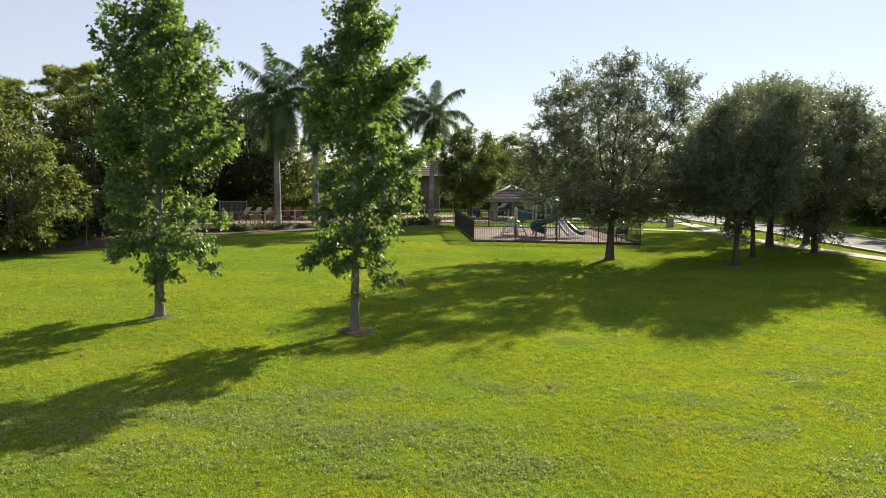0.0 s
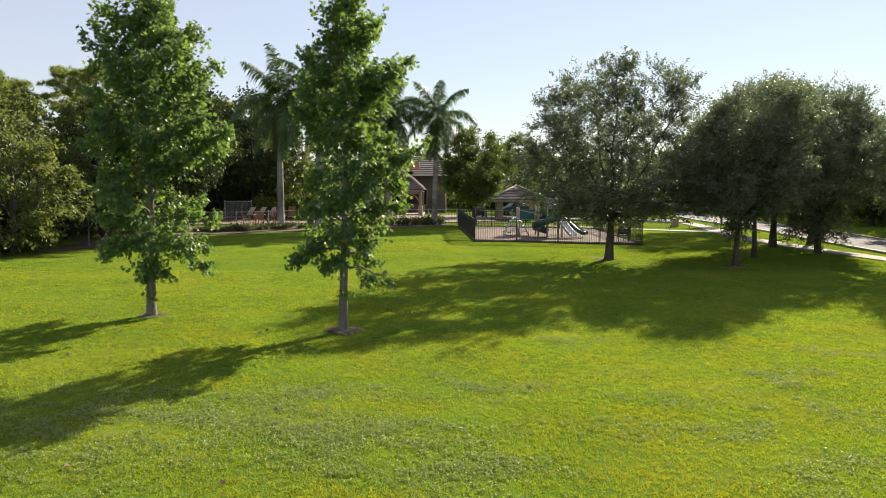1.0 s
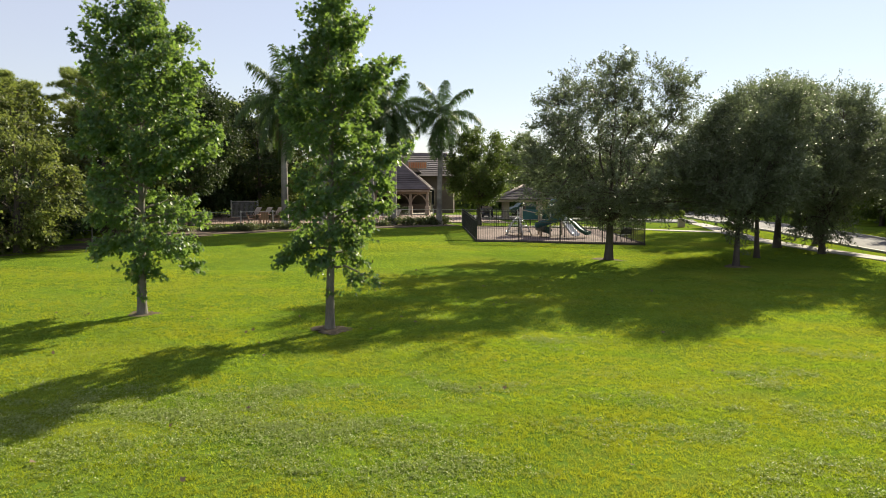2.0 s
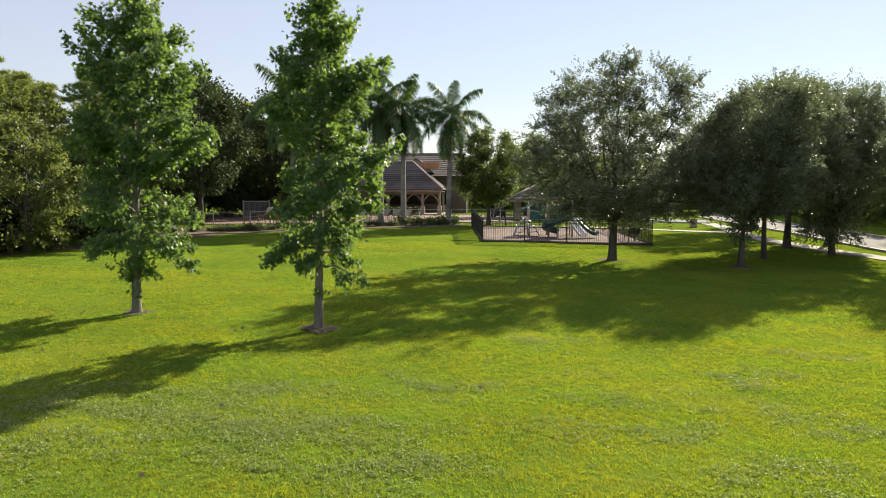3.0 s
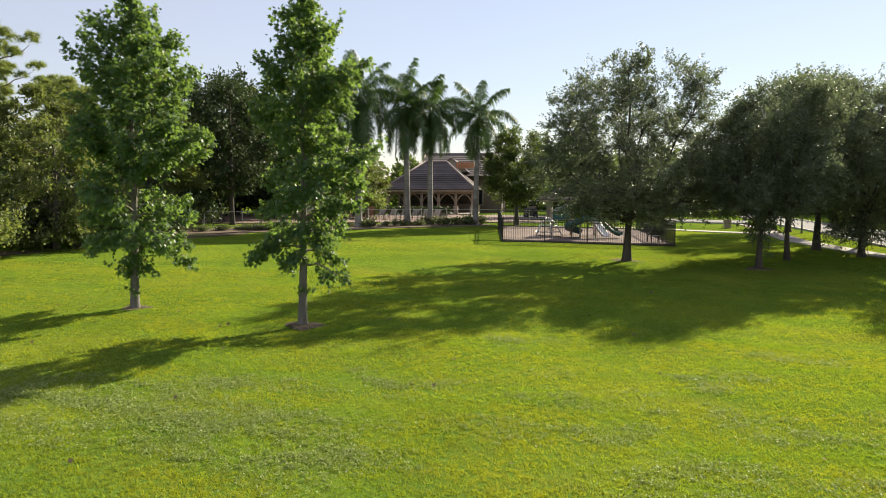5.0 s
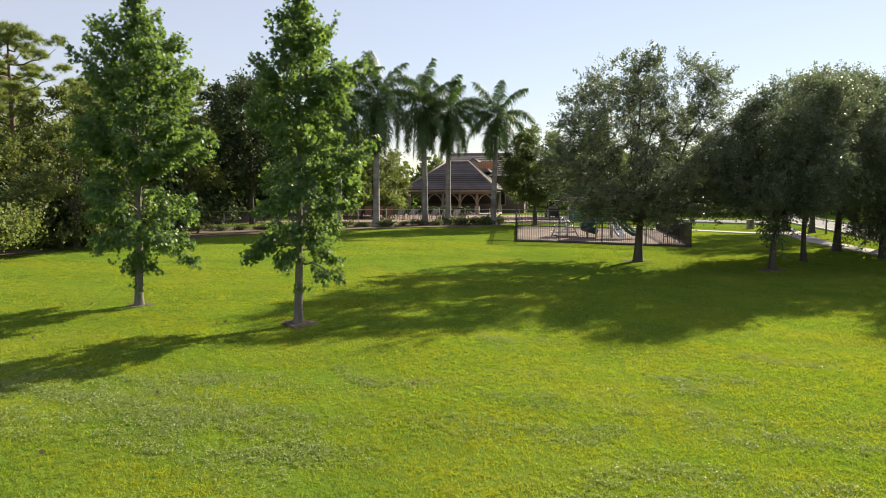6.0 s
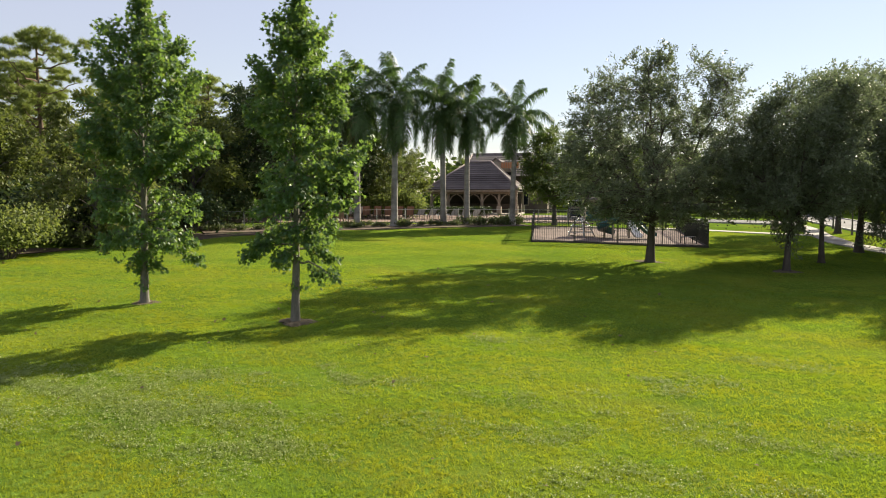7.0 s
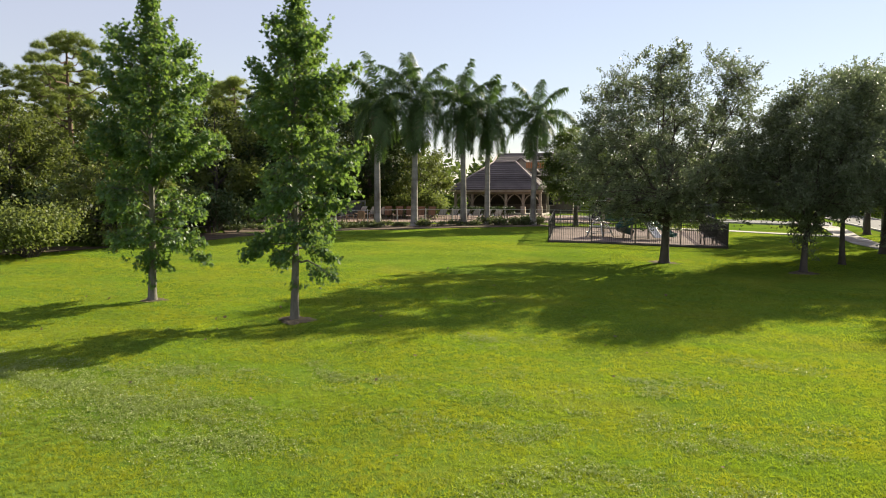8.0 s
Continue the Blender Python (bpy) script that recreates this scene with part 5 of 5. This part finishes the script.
def golf_cart(x, y, turn):
    root = thing("golf_cart", x, y, "parked golf cart with a pale roof and dark body", "golf cart", turn=turn)
    part("body", Shape().bevel_box((-1.1, -0.55, 0.22), (1.1, 0.55, 0.55), 0.06), M_NAVY, root)
    part("cowl", Shape().bevel_box((0.7, -0.52, 0.5), (1.15, 0.52, 0.95), 0.1), M_NAVY, root)
    part("seat", Shape().bevel_box((-0.5, -0.5, 0.55), (0.1, 0.5, 0.75), 0.05), M_TAN, root)
    part("backrest", Shape().bevel_box((-0.62, -0.5, 0.78), (-0.46, 0.5, 1.15), 0.05), M_TAN, root)
    part("rear_bin", Shape().bevel_box((-1.2, -0.5, 0.5), (-0.68, 0.5, 0.95), 0.05), M_BLACK, root)
    part("roof", Shape().bevel_box((-1.1, -0.6, 1.72), (0.95, 0.6, 1.82), 0.04), M_WHITE, root, "white moulded roof")
    for sx, tx in ((0.8, 0.65), (-0.95, -0.85)):
        for sy in (-0.5, 0.5):
            part("roof_post", Shape().tube([(sx, sy, 0.6), (tx, sy, 1.74)], (0.022, 0.022), 6), M_BLACK, root)
    part("windscreen", Shape().bevel_box((0.72, -0.5, 0.95), (0.745, 0.5, 1.7), 0.005), M_GLASS, root)
    for sx in (-0.75, 0.75):
        for sy in (-0.5, 0.5):
            wheel(root, sx, sy, 0.23, 0.18)


golf_cart(3.2, 74.0, 100)


def car(x, y, turn, paint, label):
    root = thing("parked_car", x, y, label, "car", "parked cars", turn=turn)
    prof = [(-2.2, 0.35), (-2.25, 0.75), (-2.0, 0.95), (-1.5, 1.02), (-1.0, 1.45), (0.4, 1.48), (1.1, 1.02), (1.95, 0.86), (2.2, 0.65), (2.2, 0.35)]
    s = Shape()
    for yy, q in ((-0.88, 0.97), (-0.80, 1.0), (0.80, 1.0), (0.88, 0.97)):
        s.v += [(a * q, yy * (0.82 if b > 1.2 else 1.0), b) for a, b in prof]
    m = len(prof)
    s.f = [(k * m + i, k * m + (i + 1) % m, (k + 1) * m + (i + 1) % m, (k + 1) * m + i) for k in range(3) for i in range(m)] + [tuple(range(m - 1, -1, -1)), tuple(range(3 * m, 4 * m))]
    part("body", s, paint, root)
    for sy in (-1, 1):
        w = Shape().add([(-1.3, sy * 0.885, 1.06), (0.95, sy * 0.885, 1.06), (0.35, sy * 0.75, 1.4), (-0.95, sy * 0.75, 1.4)], [(0, 1, 2, 3)])
        w.add([(-1.3, sy * 0.84, 1.06), (0.95, sy * 0.84, 1.06), (0.35, sy * 0.70, 1.4), (-0.95, sy * 0.70, 1.4)], [(3, 2, 1, 0)])
        part("side_window", w, M_GLASS, root)
        for sx in (-1.4, 1.4):
            wheel(root, sx, sy * 0.78, 0.33, 0.22)


car(8.2, 83.5, 15, M_GREEN, "dark green car parked beyond the shelter")
car(13.6, 80.5, 95, M_NAVY, "dark car parked on the drive")


# ---- pool terrace furniture ----
def lounger(x, y, turn, sling, label, group="sun loungers", tilt=62):
    root = thing("sun_lounger", x, y, label, "sun lounger", group, turn=turn, z=gz(x, y) + 0.06)
    a = radians(tilt)
    hx, hz = -0.55 * 0 - math.cos(a) * 0.8, math.sin(a) * 0.8
    part("seat_sling", Shape().bevel_box((0.0, -0.30, 0.33), (1.25, 0.30, 0.355), 0.01), sling, root)
    m = Matrix.Translation((0, 0, 0.34)) @ Matrix.Rotation(-(math.pi - a), 4, "Y")
    part("back_sling", Shape().bevel_box((0.0, -0.30, -0.012), (0.85, 0.30, 0.012), 0.01, m), sling, root)
    for sy in (-0.32, 0.32):
        part("side_rail", Shape().tube([(1.3, sy, 0.34), (0.0, sy, 0.34), (hx * 1.08, sy, 0.34 + hz * 1.08)], (0.02, 0.02, 0.02), 6), M_BRONZE, root)
        for sx in (0.1, 1.15):
            part("leg", Shape().tube([(sx, sy, 0.0), (sx, sy, 0.33)], (0.02, 0.02), 6), M_BRONZE, root)
        part("back_leg", Shape().tube([(-0.3, sy, 0.0), (-0.22, sy, 0.34 + hz * 0.5)], (0.018, 0.018), 6), M_BRONZE, root)
    return root


L1 = lounger(-13.6, 58.2, 118, M_SLING, "rust-brown sling sun lounger with its back raised")
for k in range(1, 5):
    x, y = -13.6 + 0.84 * k, 58.2 + 0.42 * k
    copy_thing(L1, pose(x, y, gz(x, y) + 0.06, 0, 0, 118 + 4 * math.sin(k * 2.3)))
L2 = lounger(-9.5, 60.6, 122, M_BLUE, "pale blue sling sun lounger on the terrace", "pale sun loungers", 38)
for k in range(1, 6):
    x, y = -9.5 + 0.9 * k, 60.6 + 0.42 * k
    copy_thing(L2, pose(x, y, gz(x, y) + 0.06, 0, 0, 122 + 5 * math.sin(k)))
L3 = lounger(-16.2, 58.6, 150, M_WHITE, "white sun lounger with its back raised", "white sun loungers", 50)
for k in range(1, 3):
    x, y = -16.2 + 0.8 * k, 58.6 + 0.35 * k
    copy_thing(L3, pose(x, y, gz(x, y) + 0.06, 0, 0, 150))


def patio_chair(x, y, turn):
    root = thing("patio_chair", x, y, "rust-brown patio armchair at a round table", "chair", "patio chairs", turn=turn, z=gz(x, y) + 0.06)
    part("seat", Shape().bevel_box((-0.25, -0.25, 0.40), (0.25, 0.25, 0.44), 0.015), M_SLING, root)
    part("backrest", Shape().bevel_box((-0.25, -0.02, 0.0), (0.25, 0.02, 0.5), 0.015, Matrix.Translation((0, 0.25, 0.45)) @ Matrix.Rotation(radians(-12), 4, "X")), M_SLING, root)
    for sx in (-0.27, 0.27):
        for sy in (-0.24, 0.24):
            part("leg", Shape().tube([(sx, sy, 0), (sx, sy, 0.62)], (0.018, 0.018), 6), M_SLING, root)
        part("armrest", Shape().bevel_box((sx - 0.03, -0.28, 0.61), (sx + 0.03, 0.26, 0.64), 0.01), M_SLING, root)
    return root


t = thing("patio_table", -13.6, 52.0, "round rust-brown patio table", "table", z=gz(-13.6, 52.0) + 0.06)
part("tabletop", Shape().tube([(0, 0, 0.70), (0, 0, 0.71), (0, 0, 0.735), (0, 0, 0.74)], (0.5, 0.52, 0.52, 0.5), 24), M_SLING, t)
part("pedestal", Shape().tube([(0, 0, 0.0), (0, 0, 0.03), (0, 0, 0.06), (0, 0, 0.7)], (0.28, 0.28, 0.05, 0.04), 12), M_SLING, t)
for a in (20, 110, 200, 290):
    patio_chair(-13.6 + 0.85 * math.cos(radians(a)), 52.0 + 0.85 * math.sin(radians(a)), a - 90)


def louvre_screen(x, y, turn):
    root = thing("slatted_screen", x, y, "grey slatted screen at the end of the terrace", "screen", turn=turn)
    for sx in (0.0, 2.2):
        part("post", Shape().bevel_box((sx - 0.05, -0.05, -0.05), (sx + 0.05, 0.05, 1.55), 0.01), M_PALE, root)
    for zz in (0.15, 1.45):
        part("rail", Shape().bevel_box((0.05, -0.03, zz - 0.04), (2.15, 0.03, zz + 0.04), 0.01), M_PALE, root)
    sl = Shape().bevel_box((-0.035, -0.012, 0.19), (0.035, 0.012, 1.41), 0.004).mesh("slat", M_GREY)
    for k in range(20):
        part("slat", sl, M_GREY, root, at=pose(0.11 + 0.104 * k, 0, 0, 0, 0, 20))


louvre_screen(-18.6, 60.0, 5)


# ---- things by the street ----
def bin_post(x, y):
    root = thing("litter_bin", x, y, "square tan litter bin on the grass by the path", "bin")
    part("body", Shape().bevel_box((-0.25, -0.25, 0.0), (0.25, 0.25, 0.62), 0.03), M_TAN, root)
    part("lid", Shape().bevel_box((-0.28, -0.28, 0.62), (0.28, 0.28, 0.72), 0.04), M_STUCCO, root)


bin_post(19.0, 60.2)


def hedge(x0, y0, x1, y1, w, h, n, seed, label, mat=M_HEDGE, size=0.13):
    rng = np.random.default_rng(seed)
    L = math.hypot(x1 - x0, y1 - y0)
    root = thing("hedge", x0, y0, label, "hedge", "hedges", turn=math.degrees(math.atan2(y1 - y0, x1 - x0)))
    st = Shape()
    for k in range(int(L / 0.5)):
        st.tube([(0.25 + 0.5 * k, 0, -0.1), (0.25 + 0.5 * k + rng.uniform(-0.1, 0.1), rng.uniform(-0.2, 0.2) * w, h * 0.8)], (0.02, 0.008), 4)
    tagged(part("stems", st, M_OAKBARK, root), kind="stuff")
    p = np.stack([rng.uniform(0, L, n), rng.uniform(-w / 2, w / 2, n), h * rng.uniform(0.05, 1, n) ** 0.6], -1)
    face = rng.integers(0, 3, n)
    p[face == 0, 1] = -w / 2 + rng.normal(size=(face == 0).sum()) * 0.04
    p[face == 1, 2] = h + rng.normal(size=(face == 1).sum()) * 0.04
    part("leaves", leaf_mesh("leaves", ROUND, p, size, rng, mat, 0.1, None, 0.4), mat, root)


hedge(22.6, 81.2, 25.3, 81.2, 1.3, 0.85, 2400, 111, "bright yellow-green clipped hedge beyond the drive")
hedge(16.5, 81.4, 22.3, 81.3, 1.3, 0.75, 3800, 115, "low olive-green hedge beyond the drive", M_SHRUB)
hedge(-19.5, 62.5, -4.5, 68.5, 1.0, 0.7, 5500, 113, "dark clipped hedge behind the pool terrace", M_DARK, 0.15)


# young street trees on the verge
Y1 = tree("street_tree", "slim young tree on the grass verge", 23.0, 55.5, 4.6, [(0.38, 0.6), (0.55, 1.1), (0.75, 1.0), (0.92, 0.6), (1.0, 0.2)], 0.06, 1.5, 60, 2600, OVAL, 0.18, M_WOOD, M_BARK, 121,
          limbs=6, sigma=0.28, group="street trees")
for x, y, s_, r in ((22.6, 47.5, 0.9, 50), (24.3, 64.0, 1.1, 140)):
    copy_thing(Y1, pose(x, y, gz(x, y), 0, 0, r) @ Matrix.Scale(s_, 4))
Z1 = tree("roadside_tree", "broad dark tree beyond the street", 35.5, 44.0, 8.5, BROAD, 0.22, 1.4, 170, 16000, OVAL, 0.27, M_WOOD, M_OAKBARK, 127, limbs=9, sigma=0.6, shell=0.3, fine=False, group="roadside trees")
for x, y, s_, r in ((36.5, 54.0, 1.0, 60), (37.5, 64.0, 0.95, 150), (38.0, 75.0, 1.0, 230), (35.0, 35.0, 1.0, 310), (11.0, 92.0, 0.95, 20), (18.5, 96.0, 1.0, 100), (26.5, 98.0, 0.9, 190), (3.0, 100.0, 0.9, 80)):
    copy_thing(Z1, pose(x, y, gz(x, y), 0, 0, r) @ Matrix.Scale(s_, 4))


# ---- grass ----
# patches of weeds: place, spread and number of leaves
WEEDS = ((-1.0, 10.7, 1.3, 0.7, 13000), (-3.4, 10.0, 1.4, 0.8, 14000), (-5.6, 11.2, 1.2, 0.6, 8000), (0.6, 9.3, 0.8, 0.5, 5000), (-2.3, 12.3, 1.0, 0.45, 5000), (0.4, 13.1, 0.8, 0.35, 3000),
         (6.4, 9.4, 1.0, 0.5, 4500), (4.6, 11.0, 0.9, 0.3, 2600), (8.3, 11.6, 1.0, 0.5, 3600), (3.2, 16.9, 0.6, 0.25, 1500), (7.2, 14.5, 0.9, 0.3, 2000), (5.6, 13.0, 1.4, 0.5, 2800), (9.6, 16.4, 0.9, 0.35, 1500))


def grass(y0, y1, per_m2, width, height, seed, tuft=6, loose=3.0, mat=M_BLADE):
    """Blades of mown grass over one band of the lawn."""
    rng = np.random.default_rng(seed)
    lo, hi = min(5.5 - 1.06 * y1, -0.62 * y1 - 1.0), max(0.62 * y1, 6.6 + 0.3 * y1) + 1.0
    n = int((hi - lo) * (y1 - y0) * per_m2)
    x, y = rng.uniform(lo, hi, n // tuft + 1), rng.uniform(y0, y1, n // tuft + 1)
    sway = np.repeat(rng.uniform(0, 2 * math.pi, len(x)), tuft)[:n]
    vigour = np.repeat(rng.uniform(0.5, 1.3, len(x)), tuft)[:n]
    x = np.repeat(x, tuft)[:n] + rng.normal(size=n) * width * loose
    y = np.repeat(y, tuft)[:n] + rng.normal(size=n) * width * loose
    edge = np.interp(y, [16, 23.5, 27.4, 30.9, 36.8, 40.5, 44.3], [-30, -24.5, -21.8, -19.6, -17.0, -15.7, -14.0])
    keep = (x > np.minimum(5.5 - 1.06 * y, -0.62 * y - 1)) & (x < np.maximum(0.62 * y, 6.6 + 0.3 * y) + 1) & (x > edge)
    for tx, ty, r in ((-2.19, 17.86, 0.40), (-7.58, 19.14, 0.43), (7.98, 34.2, 0.85), (13.5, 32.95, 0.45)):
        keep &= (x - tx) ** 2 + (y - ty) ** 2 > (r * rng.uniform(0.5, 1.12, n)) ** 2
    # thin, worn spots
    worn = np.sin(x * 0.9 + 1.7 * np.sin(y * 0.7)) * np.sin(y * 1.1 + 1.3 * np.sin(x * 0.6))
    keep &= rng.uniform(0, 1, n) < 0.9 - 0.35 * np.clip(worn, 0, 1)
    weedy = sum(math.sqrt(n_ / (rx * ry * 14000)) * np.exp(-0.5 * (((x - wx) / rx) ** 2 + ((y - wy) / ry) ** 2)) for wx, wy, rx, ry, n_ in WEEDS)
    keep &= rng.uniform(0, 1, n) > 0.45 * np.clip(weedy, 0, 1)
    x, y, vigour, sway = x[keep], y[keep], vigour[keep], sway[keep]
    n = len(x)
    a = rng.uniform(0, 2 * math.pi, n)
    h = height * vigour * rng.uniform(0.6, 1.2, n)
    w = width * rng.uniform(0.7, 1.2, n)
    z = lawn_height(x, y)
    ln = rng.uniform(0.3, 1.6, n) * h
    b = sway + rng.normal(size=n) * 0.9
    p = np.stack([x, y, z - 0.004], -1)
    s = np.stack([np.cos(a) * w / 2, np.sin(a) * w / 2, np.zeros(n)], -1)
    tip = p + np.stack([np.cos(b) * ln, np.sin(b) * ln, h], -1)
    v = np.stack([p - s, p + s, tip], 1).reshape(-1, 3)
    ob = new("grass", mesh_of("grass", v, np.arange(3 * n).reshape(-1, 3), mat))
    tagged(ob, "short mown blades of bright green lawn grass", "grass", kind="stuff")


grass(6.5, 12, 3600, 0.016, 0.036, 201, 12, 2.3)
grass(12, 18, 1900, 0.021, 0.038, 202, 11, 2.4)
grass(18, 28, 800, 0.026, 0.038, 203, 8, 3.2)
grass(28, 42, 380, 0.034, 0.026, 204, 2, 7.0, M_BLADE_FAR)
grass(42, 56, 180, 0.048, 0.024, 205, 1, 7.0, M_BLADE_FAR)


def weeds(x0, y0, rx, ry, n, seed):
    """A loose patch of low broad-leaved weeds in the lawn."""
    rng = np.random.default_rng(seed)
    # ragged clumps, each a handful of rosettes
    m = max(6, n // 260)
    cx, cy, cs = x0 + rng.normal(size=m) * rx, y0 + rng.normal(size=m) * ry, rng.uniform(0.08, 0.26, m)
    i = rng.integers(0, m, n // 7)
    x, y = cx[i] + rng.normal(size=len(i)) * cs[i] * 1.4, cy[i] + rng.normal(size=len(i)) * cs[i]
    x, y = np.repeat(x, 7) + rng.normal(size=len(i) * 7) * 0.03, np.repeat(y, 7) + rng.normal(size=len(i) * 7) * 0.03
    p = np.stack([x, y, lawn_height(x, y) + rng.uniform(0.008, 0.04, len(x))], -1)
    ob = new("weed_patch", leaf_mesh("weed_patch", ROUND, p, 0.023, rng, M_WEED, -0.1, None, 0.6))
    tagged(ob, "greyish patch of clover and weeds in the lawn", "weeds", kind="stuff")


for k, (x, y, rx, ry, n) in enumerate(WEEDS):
    weeds(x, y, rx, ry, n, 211 + k)


def fallen_leaves(seed):
    """A few dry leaves scattered on the lawn."""
    rng = np.random.default_rng(seed)
    x, y = rng.uniform(-8, 10, 90), 8.0 + 22.0 * rng.uniform(0, 1, 90) ** 1.4
    near = rng.integers(0, 2, 90) == 0
    x[near], y[near] = -3.5 + rng.normal(size=near.sum()) * 4.0, 18.0 + rng.normal(size=near.sum()) * 2.5
    p = np.stack([x, y, lawn_height(x, y) + 0.03], -1)
    ob = new("fallen_leaves", leaf_mesh("fallen_leaves", LOBED, p, 0.085, rng, M_DEAD, 0.0, None, 0.75))
    tagged(ob, "scattered dry brown leaves on the lawn", "leaves", kind="stuff")


fallen_leaves(221)
